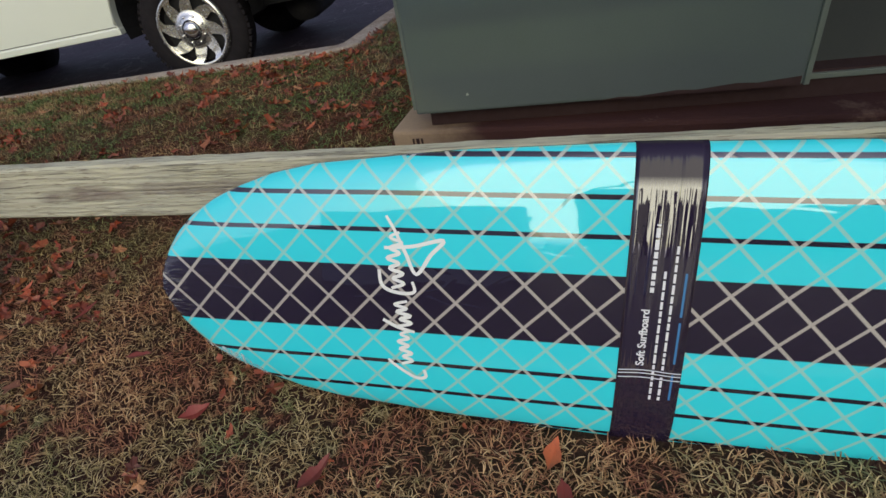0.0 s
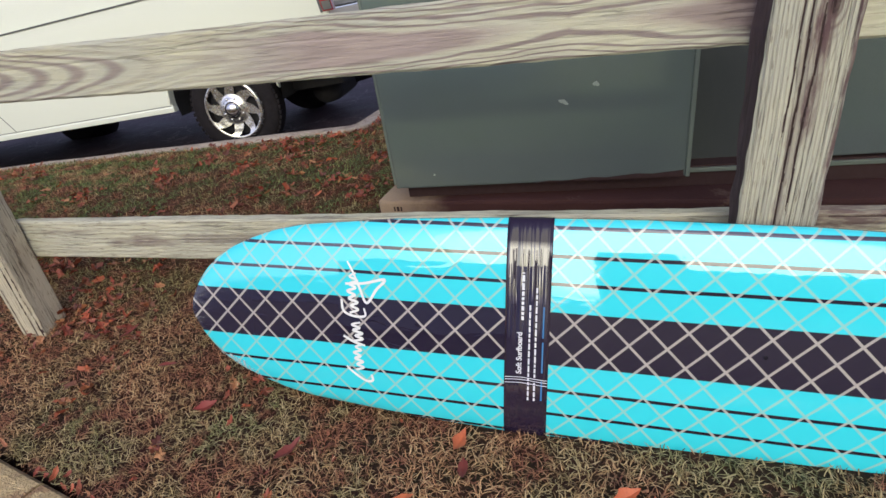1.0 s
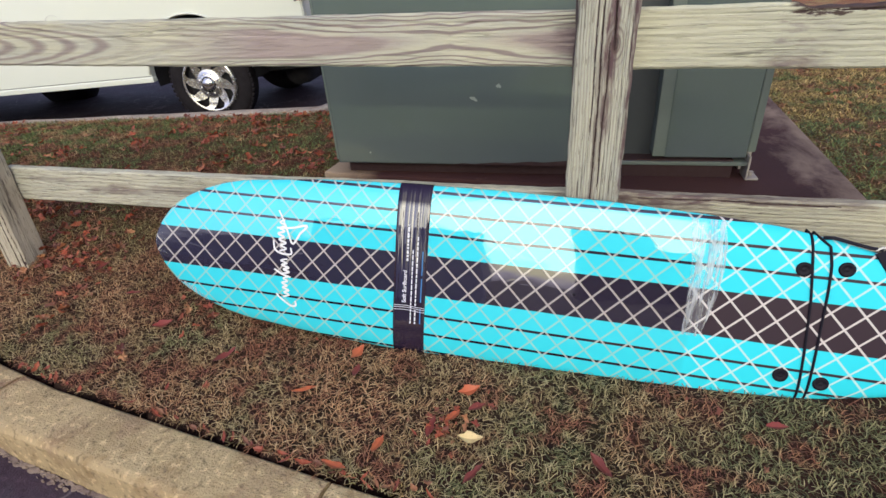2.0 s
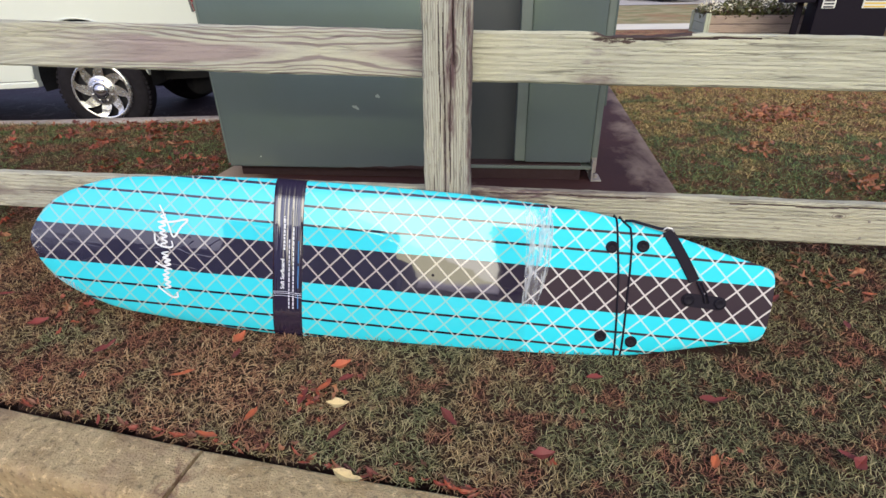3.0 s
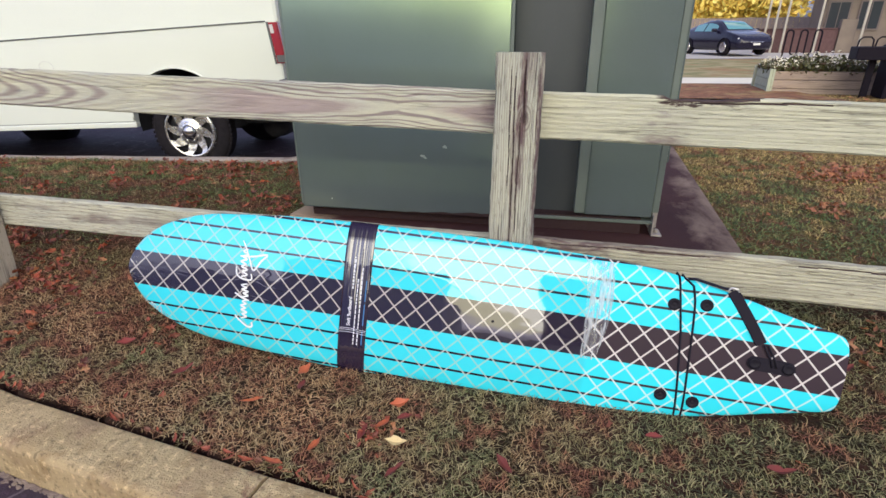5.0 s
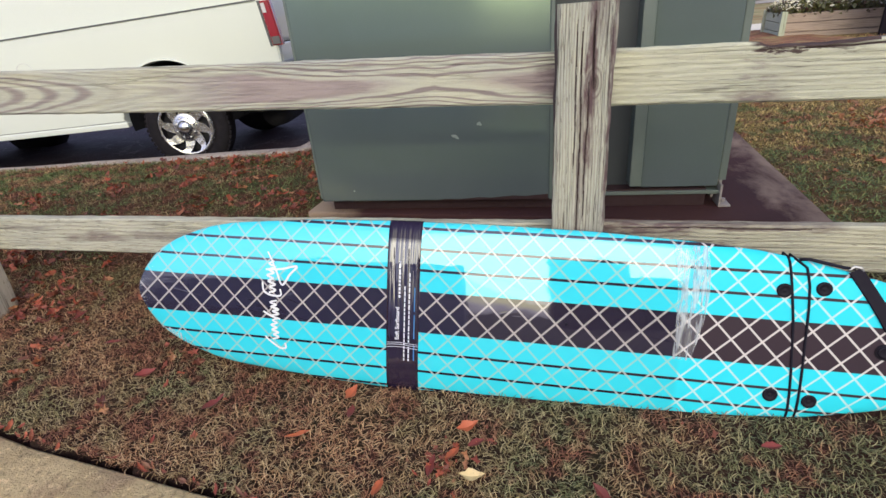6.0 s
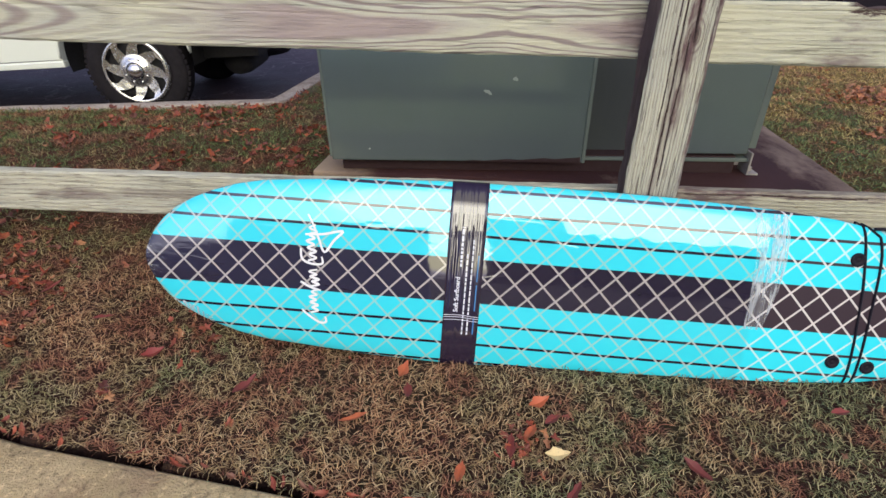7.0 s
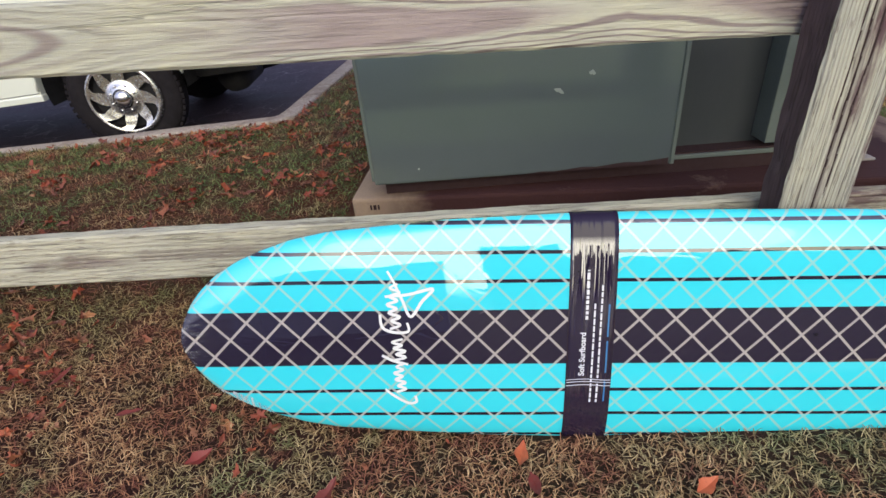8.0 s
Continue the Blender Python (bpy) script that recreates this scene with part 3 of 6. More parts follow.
def board_material():
    """Printed deck: turquoise ground, a dark centre stripe, six pin lines and a diagonal lattice, under a glossy clear film."""
    m, nt, bsdf = start("printed_board_under_film")
    c = nt.nodes.new("ShaderNodeTexCoord")
    x, y, z = split(nt, c.outputs["Object"])
    y = calc(nt, "ADD", y, calc(nt, "MULTIPLY", calc(nt, "SUBTRACT", cloud(nt, place(nt), 3.0, 2), 0.5), 0.004))
    side = calc(nt, "ABSOLUTE", y)
    soft = cloud(nt, place(nt), 4, 3)
    ground = blend(nt, soft, (0.058, 0.655, 0.760), (0.052, 0.610, 0.715))
    stripe = calc(nt, "SUBTRACT", 1.0, step(nt, side, 0.0635, 0.0008))
    dark = stripe
    for off in (0.1275, 0.189, 0.250):
        pin = calc(nt, "SUBTRACT", 1.0, step(nt, calc(nt, "ABSOLUTE", calc(nt, "SUBTRACT", side, off)), 0.0040, 0.0006))
        dark = calc(nt, "MAXIMUM", dark, pin)
    bare = step(nt, x, 0.30, 0.006)  # the film ends under the tape; beyond it the deck is bare and matt
    col = blend(nt, dark, ground, blend(nt, bare, (0.013, 0.008, 0.024), (0.040, 0.026, 0.034)))
    s, w = calc(nt, "DIVIDE", calc(nt, "SUBTRACT", x, 0.0385), 0.0771), calc(nt, "DIVIDE", y, 0.0795)
    net = 0.0
    for sign in (1.0, -1.0):
        d = calc(nt, "FRACT", calc(nt, "ADD", calc(nt, "ADD", s, calc(nt, "MULTIPLY", w, sign)), 40.5))
        d = calc(nt, "ABSOLUTE", calc(nt, "SUBTRACT", d, 0.5))
        net = calc(nt, "MAXIMUM", net, calc(nt, "SUBTRACT", 1.0, step(nt, d, 0.047, 0.012)))
    tint = blend(nt, dark, blend(nt, bare, (0.30, 0.565, 0.515), (0.50, 0.68, 0.65)), blend(nt, bare, (0.47, 0.43, 0.385), (0.66, 0.61, 0.57)))
    thread = ramp(nt, cloud(nt, place(nt), 420.0, 2, 0.6), (0.35, 0.72), (0.60, 0.97))
    col = blend(nt, calc(nt, "MULTIPLY", net, thread), col, tint)
    under = calc(nt, "SUBTRACT", 1.0, step(nt, split(nt, c.outputs["Normal"])[2], 0.16, 0.08))  # coloured dark wherever the surface faces sideways or down
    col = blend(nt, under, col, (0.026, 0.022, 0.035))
    plug(nt, col, bsdf.inputs["Base Color"])
    bsdf.inputs["Roughness"].default_value = 0.45
    plug(nt, calc(nt, "SUBTRACT", 1.0, bare), bsdf.inputs["Coat Weight"])
    bsdf.inputs["Coat IOR"].default_value = 1.78
    bsdf.inputs["Specular IOR Level"].default_value = 0.15
    bsdf.inputs["Coat Roughness"].default_value = 0.03
    # the film lies slack in long ripples and is drawn into fine creases round the nose
    slack = cloud(nt, place(nt, (1.0, 2.2, 1.0)), 5.0, 2, 0.4)
    nose_zone = calc(nt, "SUBTRACT", 1.0, step(nt, x, -1.22, 0.12))
    crease = cloud(nt, place(nt, (14, 90, 14)), 1.0, 4, 0.6, 0.4)
    small = cloud(nt, place(nt, (1, 1, 1)), 38.0, 3, 0.5)
    h = calc(nt, "ADD", calc(nt, "MULTIPLY", slack, 1.0), calc(nt, "MULTIPLY", small, 0.035))
    h = calc(nt, "ADD", h, calc(nt, "MULTIPLY", calc(nt, "MULTIPLY", crease, nose_zone), 0.5))
    # sharp folds here and there
    fold = calc(nt, "ABSOLUTE", calc(nt, "SUBTRACT", cloud(nt, place(nt, (2.2, 7.0, 1.0), shift=(4, 2, 0)), 1.6, 2, 0.5, 0.6), 0.5))
    fold = calc(nt, "MULTIPLY", calc(nt, "SUBTRACT", 1.0, step(nt, fold, 0.012, 0.012)), ramp(nt, cloud(nt, place(nt), 3.0, 2), (0.46, 0.0), (0.58, 0.14)))
    relief(nt, bsdf, calc(nt, "ADD", h, fold), 0.12, 0.008, "Coat Normal")
    return m


def sleeve_material():
    m, nt, bsdf = start("black_printed_sleeve")
    v = place(nt)
    col = blend(nt, cloud(nt, v, 9, 4), (0.014, 0.009, 0.026), (0.022, 0.015, 0.036))
    # faint pale streaks painted in for sky mirrored on the upper half
    x, y, z = split(nt, v)
    drip = cloud(nt, place(nt, (95, 5, 1), shift=(2, 0, 0)), 1.0, 3, 0.55, 0.25)
    top_edge = calc(nt, "SUBTRACT", 1.0, step(nt, calc(nt, "ADD", y, calc(nt, "MULTIPLY", drip, 0.10)), 0.262, 0.004))
    low_edge = step(nt, calc(nt, "ADD", y, calc(nt, "MULTIPLY", calc(nt, "SUBTRACT", drip, 0.5), 0.32)), 0.028, 0.025)
    sheen_streaks = calc(nt, "MULTIPLY", calc(nt, "MULTIPLY", top_edge, low_edge), ramp(nt, drip, (0.42, 0.0), (0.47, 0.08)))
    col = blend(nt, sheen_streaks, col, blend(nt, cloud(nt, v, 25, 3), (0.54, 0.51, 0.40), (0.31, 0.285, 0.24)))
    plug(nt, col, bsdf.inputs["Base Color"])
    bsdf.inputs["Roughness"].default_value = 0.5
    plug(nt, calc(nt, "SUBTRACT", 1.0, calc(nt, "MULTIPLY", step(nt, y, 0.212, 0.008), 0.85)), bsdf.inputs["Coat Weight"])  # coat cut at the upper edge so it mirrors no bright sky
    bsdf.inputs["Coat IOR"].default_value = 2.1
    bsdf.inputs["Coat Roughness"].default_value = 0.03
    bsdf.inputs["Specular IOR Level"].default_value = 0.0
    ripple = cloud(nt, place(nt, (85, 2.2, 3)), 1.0, 2, 0.35, 0.3)
    relief(nt, bsdf, ripple, 0.24, 0.02, "Coat Normal")
    return m


def crease_material():
    m, nt, bsdf = start("creased_film_at_nose")
    streak = cloud(nt, place(nt, (22, 210, 60)), 1.0, 4, 0.6, 0.6)
    c = nt.nodes.new("ShaderNodeTexCoord")
    x = split(nt, c.outputs["Object"])[0]
    fade = calc(nt, "SUBTRACT", 1.0, step(nt, x, -1.345, 0.03))
    # white streaks painted in where the film's creases would glint
    bsdf.inputs["Base Color"].default_value = (0.80, 0.82, 0.82, 1)
    bsdf.inputs["Roughness"].default_value = 0.15
    plug(nt, calc(nt, "MULTIPLY", ramp(nt, streak, (0.54, 0.0), (0.72, 0.4)), fade), bsdf.inputs["Alpha"])
    relief(nt, bsdf, streak, 0.6, 0.006)
    return m


def film_material():
    m, nt, bsdf = start("clear_crumpled_tape")
    crumple = cloud(nt, place(nt, (90, 9, 30)), 1.0, 5, 0.65, 0.5)
    bsdf.inputs["Base Color"].default_value = (0.85, 0.88, 0.88, 1)
    bsdf.inputs["Roughness"].default_value = 0.12
    plug(nt, ramp(nt, crumple, (0.42, 0.08), (0.62, 0.52)), bsdf.inputs["Alpha"])
    relief(nt, bsdf, crumple, 0.9, 0.012)
    return m


BOARD_PRINT, SLEEVE_BLACK, CLEAR_FILM, NOSE_FILM = board_material(), sleeve_material(), film_material(), crease_material()
LOGO_WHITE = plain("logo_white", (0.80, 0.80, 0.78), 0.4, 0, 0.6)
PRINT_WHITE = plain("print_white", (0.74, 0.74, 0.76), 0.45)
PRINT_BLUE = plain("print_blue", (0.05, 0.19, 0.42), 0.45)


# ---- mesh helpers ----
def mesh_object(name, bm, material, parent=None, label="", smooth=False, kind=""):
    data = bpy.data.meshes.new(name)
    bmesh.ops.recalc_face_normals(bm, faces=bm.faces)
    bm.to_mesh(data)
    bm.free()
    if smooth:
        data.polygons.foreach_set("use_smooth", [True] * len(data.polygons))
    data.materials.append(material)
    ob = new(name, data)
    ob.parent = parent
    return tagged(ob, label, kind=kind)


def part(name, bm, material, parent, label="", smooth=False):
    return mesh_object(name, bm, material, parent, label, smooth)


def thing(name, at, label, category, group="", kind=""):
    """An Empty at the base of a thing, to carry its parts."""
    ob = new(name)
    ob.empty_display_size = 0.1
    ob.matrix_world = at
    return tagged(ob, label, category, group, kind)


def stuff_mesh(name, verts, faces, material, parent=None, label="", category="", kind="stuff"):
    data = bpy.data.meshes.new(name)
    data.from_pydata(verts, [], faces)
    data.materials.append(material)
    ob = new(name, data)
    ob.parent = parent
    return tagged(ob, label, category, kind=kind)


def box(x0, x1, y0, y1, z0, z1, bevel=0.0, segments=2, bm=None):
    bm = bm or bmesh.new()
    made = bmesh.ops.create_cube(bm, size=1.0)["verts"]
    for v in made:
        v.co = Vector((x0 + (v.co.x + 0.5) * (x1 - x0), y0 + (v.co.y + 0.5) * (y1 - y0), z0 + (v.co.z + 0.5) * (z1 - z0)))
    if bevel:
        edges = {e for v in made for e in v.link_edges}
        bmesh.ops.bevel(bm, geom=list(edges), offset=bevel, segments=segments, affect="EDGES", profile=0.6)
    return bm


def slab(outline, lo, hi, axis="z", bevel=0.0, bm=None):
    """A flat outline (pairs) made thick between lo and hi along an axis."""
    bm = bm or bmesh.new()
    put = {"z": lambda a, b, h: (a, b, h), "y": lambda a, b, h: (a, h, b), "x": lambda a, b, h: (h, a, b)}[axis]
    low = [bm.verts.new(put(a, b, lo)) for a, b in outline]
    high = [bm.verts.new(put(a, b, hi)) for a, b in outline]
    bm.faces.new(low), bm.faces.new(high)
    n = len(outline)
    for i in range(n):
        bm.faces.new((low[i], low[(i + 1) % n], high[(i + 1) % n], high[i]))
    if bevel:
        rim = [e for e in bm.edges if (e.verts[0] in high) == (e.verts[1] in high)]
        bmesh.ops.bevel(bm, geom=rim, offset=bevel, segments=2, affect="EDGES")
    return bm


def tube(points, radius, sides=8, bm=None, flat=1.0):
    bm = bm or bmesh.new()
    points = [Vector(p) for p in points]
    rings, side = [], None
    for i, p in enumerate(points):
        way = (points[min(i + 1, len(points) - 1)] - points[max(i - 1, 0)]).normalized()
        if side is None:
            side = way.orthogonal().normalized()
        side = (side - way * side.dot(way)).normalized()
        up = way.cross(side)
        r = radius[i] if isinstance(radius, (list, tuple)) else radius
        rings.append([bm.verts.new(p + side * math.cos(a) * r + up * math.sin(a) * r * flat) for a in (2 * math.pi * k / sides for k in range(sides))])
    for a, b in zip(rings, rings[1:]):
        for k in range(sides):
            bm.faces.new((a[k], a[(k + 1) % sides], b[(k + 1) % sides], b[k]))
    bm.faces.new(rings[0]), bm.faces.new(rings[-1])
    return bm


def lathe(profile, sides=32, axis="y", centre=(0, 0, 0), bm=None):
    """Turns (radius, along) pairs round an axis."""
    bm = bm or bmesh.new()
    rings = []
    for r, h in profile:
        ring = []
        for k in range(sides):
            a = 2 * math.pi * k / sides
            p = (r * math.cos(a), h, r * math.sin(a)) if axis == "y" else (r * math.cos(a), r * math.sin(a), h)
            ring.append(bm.verts.new(Vector(p) + Vector(centre)))
        rings.append(ring)
    for a, b in zip(rings, rings[1:]):
        for k in range(sides):
            bm.faces.new((a[k], a[(k + 1) % sides], b[(k + 1) % sides], b[k]))
    bm.faces.new(rings[0]), bm.faces.new(rings[-1])
    return bm


def arc(cx, cy, r, a0, a1, n):
    return [(cx + r * math.cos(radians(a0 + (a1 - a0) * k / n)), cy + r * math.sin(radians(a0 + (a1 - a0) * k / n))) for k in range(n + 1)]


def curve_at(pairs, x):
    """A smooth value between (x, y) pairs."""
    if x <= pairs[0][0]:
        return pairs[0][1]
    for (xa, ya), (xb, yb) in zip(pairs, pairs[1:]):
        if x <= xb:
            return ya + (yb - ya) * (x - xa) / (xb - xa)
    return pairs[-1][1]


# ---- ground ----
KERB_BACK = [(-6.0, 1.1), (-4.0, 0.35), (-2.6, -0.06), (-1.25, -0.42), (-0.81, -0.515), (-0.46, -0.565), (-0.08, -0.622), (0.21, -0.665), (0.66, -0.722), (1.3, -0.79), (2.2, -0.86), (4.0, -0.94), (8.0, -1.0), (60.0, -1.2)]
RISE = [(-0.75, 0.0), (-0.45, 0.005), (-0.2, 0.035), (0.0, 0.065), (0.35, 0.145), (0.65, 0.225), (1.0, 0.265), (1.5, 0.268), (1.8, 0.262), (3.0, 0.262), (6.0, 0.235), (9.0, 0.17), (13.0, 0.15), (25.0, 0.40), (60.0, 0.75), (400.0, 0.9)]
KERB_TOP, ROAD_FRONT, ROAD_VAN = 0.0, -0.135, 0.11


def kerb_line(x):
    return curve_at(KERB_BACK, x)


def van_kerb_line(x):
    return 1.845 + 0.132 * (x + 0.97)


def height(x, y):
    h = curve_at(RISE, y) - 0.012 * max(-3.0, min(4.0, x)) * min(1.0, max(0.0, (3.0 - y) / 2.0))
    return h + 0.012 * noise.noise((x * 1.3, y * 1.3, 0.0)) + 0.004 * noise.noise((x * 6, y * 6, 3.0))


def in_van_lot(x, y):
    return x < -0.90 + 0.07 * (y - 2.1) and y > van_kerb_line(min(x, -0.97)) + 0.0 and y < 40


def ground_sheet():
    near = lambda lo, hi, n: [lo + (hi - lo) * k / n for k in range(n + 1)]
    xs = [-400, -150, -60, -25, -12, -8, -6] + near(-5, 4, 110) + [4.5, 5, 6, 7, 8, 10, 12, 15, 20, 30, 60, 150, 400]
    ys = [-400, -100, -20, -5, -2] + near(-1.4, 4, 90) + [4.5, 5, 6, 7, 8, 9, 10, 11, 12, 13, 14, 16, 18, 20, 22, 24, 26, 30, 36, 45, 60, 100, 200, 400]
    verts, faces = [], []
    for y in ys:
        for x in xs:
            z = height(x, y)
            if y < kerb_line(x) + 0.004:
                z = -0.22
            elif in_van_lot(x, y):
                z = -0.02
            verts.append((x, y, z))
    w = len(xs)
    for j in range(len(ys) - 1):
        for i in range(w - 1):
            faces.append((j * w + i, j * w + i + 1, (j + 1) * w + i + 1, (j + 1) * w + i))
    stuff_mesh("ground", verts, faces, TURF, label="brown and green lawn soil between kerbs", category="ground", kind="structure")


def road(name, outline, z, label):
    bm = bmesh.new()
    bm.faces.new([bm.verts.new((x, y, z)) for x, y in outline])
    tagged(mesh_object(name, bm, ASPHALT, kind="structure"), label, "road")


def kerb_piece(parent, points, width, top, bottom, side=1.0, material=None):
    """A kerb section along points of its lawn edge; the rounded street edge lies at side * width from it."""
    bm = bmesh.new()
    rings = []
    pts = [Vector((x, y, 0)) for x, y in points]
    for i, p in enumerate(pts):
        way = (pts[min(i + 1, len(pts) - 1)] - pts[max(i - 1, 0)]).normalized()
        out = Vector((way.y, -way.x, 0)) * side
        wob = 0.004 * noise.noise((p.x * 5, p.y * 5, 7))
        section = [(0.0, bottom), (0.0, top - 0.012), (0.008, top - 0.003), (0.03, top + wob), (width * 0.6, top + wob), (width - 0.026, top + wob - 0.002), (width - 0.012, top + wob - 0.008), (width - 0.003, top + wob - 0.022), (width + 0.004, bottom)]
        rings.append([bm.verts.new((p + out * (d + (wob if d > 0.1 else 0))).to_tuple()[:2] + (z,)) for d, z in section])
    for a, b in zip(rings, rings[1:]):
        for k in range(len(a) - 1):
            bm.faces.new((a[k], a[k + 1], b[k + 1], b[k]))
    bm.faces.new(rings[0]), bm.faces.new(rings[-1])
    return part("kerb_section", bm, material or CONCRETE, parent, smooth=False)


def kerbs():
    front = tagged(new("kerb_front"), "stained pale concrete kerb along the lawn", "kerb", kind="structure")
    joints = [-5.4, -3.9, -2.35, -0.98, 0.212, 1.55, 3.0, 4.6, 6.2, 8.0]
    for a, b in zip(joints, joints[1:]):
        n = 14
        xs = [a + 0.005 + (b - a - 0.010) * k / n for k in range(n + 1)]
        kerb_piece(front, [(x, kerb_line(x)) for x in xs], 0.172, KERB_TOP + 0.004, ROAD_FRONT - 0.08)
    back = tagged(new("kerb_back"), "worn concrete kerb beside the parked van", "kerb", kind="structure")
    for a, b in ((-8.0, -5.2), (-5.19, -3.0), (-2.99, -1.03)):
        xs = [a + (b - a) * k / 8 for k in range(9)]
        kerb_piece(back, [(x, van_kerb_line(x)) for x in xs], 0.13, 0.292, -0.02, -1.0, KERB_GREY)
    kerb_piece(back, [(-1.025, 1.838), (-0.955, 1.875), (-0.905, 1.95), (-0.88, 2.1), (-0.85, 2.6), (-0.80, 3.2), (-0.74, 4.3)], 0.13, 0.292, -0.02, -1.0, KERB_GREY)
    kerb_piece(back, [(-0.74, 4.31), (-0.66, 5.5), (-0.5, 8.0), (-0.2, 12.0)], 0.13, 0.285, -0.02, -1.0, KERB_GREY)


def gutter_crust():
    """Crumbling pale mortar in ragged flakes along the foot of the kerb."""
    rng = random.Random(31)
    verts, faces = [], []
    for k in range(1500):
        x = rng.uniform(-1.6, 0.9)
        out = 0.178 + abs(rng.gauss(0.0, 0.0075)) * (1.0 + 1.0 * noise.noise((x * 7, 0, 2)))
        y = kerb_line(x) - out
        size = 0.0022 + 0.0085 * rng.random() ** 2
        n, base = 7, len(verts)
        top = ROAD_FRONT + rng.uniform(0.003, 0.009)
        ring = [(x + size * rng.uniform(0.45, 1.6) * math.cos(a), y + 0.7 * size * rng.uniform(0.6, 1.2) * math.sin(a)) for a in [2 * math.pi * j / n for j in range(n)]]
        verts += [(px, py, ROAD_FRONT - 0.002) for px, py in ring] + [(x + 0.8 * (px - x), y + 0.8 * (py - y), top) for px, py in ring]
        faces += [tuple(base + n + j for j in range(n))] + [(base + j, base + (j + 1) % n, base + n + (j + 1) % n, base + n + j) for j in range(n)]
    stuff_mesh("gutter_crust", verts, faces, CRUMBS, label="pale crumbling mortar along the foot of the kerb", category="rubble")


ground_sheet()
gutter_crust()
road("road_front", [(x, y - 0.165) for x, y in KERB_BACK] + [(60, -80), (-80, -80), (-80, 1.0)], ROAD_FRONT, "dark cracked asphalt below the kerb")
road("road_van", [(-60, van_kerb_line(-60) + 0.06), (-8, van_kerb_line(-8) + 0.06), (-1.1, van_kerb_line(-1.1) + 0.06), (-1.0, 1.95), (-0.96, 2.1), (-0.82, 4.3), (-0.6, 8), (-0.3, 12), (1.0, 39), (-60, 39)], ROAD_VAN, "dark damp asphalt of the parking bay")
kerbs()


# ---- timber fence ----
def weathered(length, width, depth, axis, seed, cracks=(), fine=40, stations=70, chips=0.0025, sharp=0.0026, shade_left=False, notch=None):
    """A sawn timber with uneven edges and drying cracks in its front face. Front looks to -y; it starts at 0 on its axis."""
    bm = bmesh.new()
    r = 0.006
    half = width / 2
    front = [(-half + r + (width - 2 * r) * k / fine, 0.0) for k in range(fine + 1)]
    section = [(-half, r)] + front + [(half, r)] + [(half, r + (depth - 2 * r) * k / 4) for k in range(1, 5)] + [(half - r, depth), (-half + r, depth)] + [(-half, depth - r - (depth - 2 * r) * k / 4) for k in range(0, 4)]
    rings, depths = [], []
    for j in range(stations + 1):
        t = length * j / stations
        ring, dips = [], []
        for a, b in section:
            n1 = noise.noise((t * 2.5 + seed, a * 9, b * 9))
            n2 = noise.noise((t * 18 + seed, a * 40, b * 40 + 5))
            corner = abs(a) > half - 0.012
            shift = chips * n1 + (chips * 0.8 * n2 if corner else 0)
            deep = dip = 0.0
            if b == 0.0:
                for at, size, lo, hi in cracks:
                    if lo < t < hi:
                        run = at + 0.006 * noise.noise((t * 4, seed + at * 50, 1)) + 0.0015 * noise.noise((t * 25, seed, at * 9))
                        fade = min(1.0, (t - lo) / 0.06, (hi - t) / 0.06)
                        deep += fade * size * math.exp(-((a - run) / sharp) ** 2)
                dip = deep
                deep += 0.0009 * abs(noise.noise((t * 1.2 + seed, a * 170, 2)))
            a2 = a * (1 + shift / half * (1 if corner else 0.3))
            if notch and notch[0] < t < notch[1] and a > half - 0.030:
                gone = notch[2] * min(1.0, (t - notch[0]) / 0.03, (notch[1] - t) / 0.12) * (0.75 + 0.5 * noise.noise((t * 22, b * 30, seed)))
                a2 -= gone * (a - half + 0.030) / 0.030
                dip = max(dip, 0.006 if a > half - 0.006 else 0.0)
            p = (t, b + deep + 0.5 * shift, a2) if axis == 0 else (a2, b + deep + 0.5 * shift, t)
            ring.append(bm.verts.new(p))
            dips.append(dip)
        rings.append(ring)
        depths.append(dips)
    n = len(section)
    for j in range(stations):
        a, b, d, e = rings[j], rings[j + 1], depths[j], depths[j + 1]
        for k in range(n):
            q = (k + 1) % n
            f = bm.faces.new((a[k], a[q], b[q], b[k]))
            # faces deep in a crack or along the notch take the dark timber
            f.material_index = 1 if d[k] + d[q] + e[k] + e[q] > 0.007 else 0
            # the left face takes the timber with shade painted in
            if shade_left and section[k][0] == section[q][0] == -half:
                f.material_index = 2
    bm.faces.new(rings[0]), bm.faces.new(rings[-1])
    return bm


def rail(parent, x0, z0, x1, z1, width, material, seed, cracks=(), y=0.110, label="", notch=None):
    length = math.hypot(x1 - x0, z1 - z0)
    ob = part("rail", weathered(length, width, 0.04, 0, seed, cracks, 60, 160, notch=notch), material, parent, label)
    ob.data.materials.append(CRACK_WOOD)
    ob.matrix_basis = pose(x0, y, z0, 0, -math.degrees(math.atan2(z1 - z0, x1 - x0)), 0)
    return ob


def nail_head(parent, x, z, y=0.110):
    part("nail", lathe([(0.001, -0.003), (0.004, -0.0025), (0.0045, 0.001), (0.004, 0.004)], 10, "y", (x, y, z)), RUST, parent)


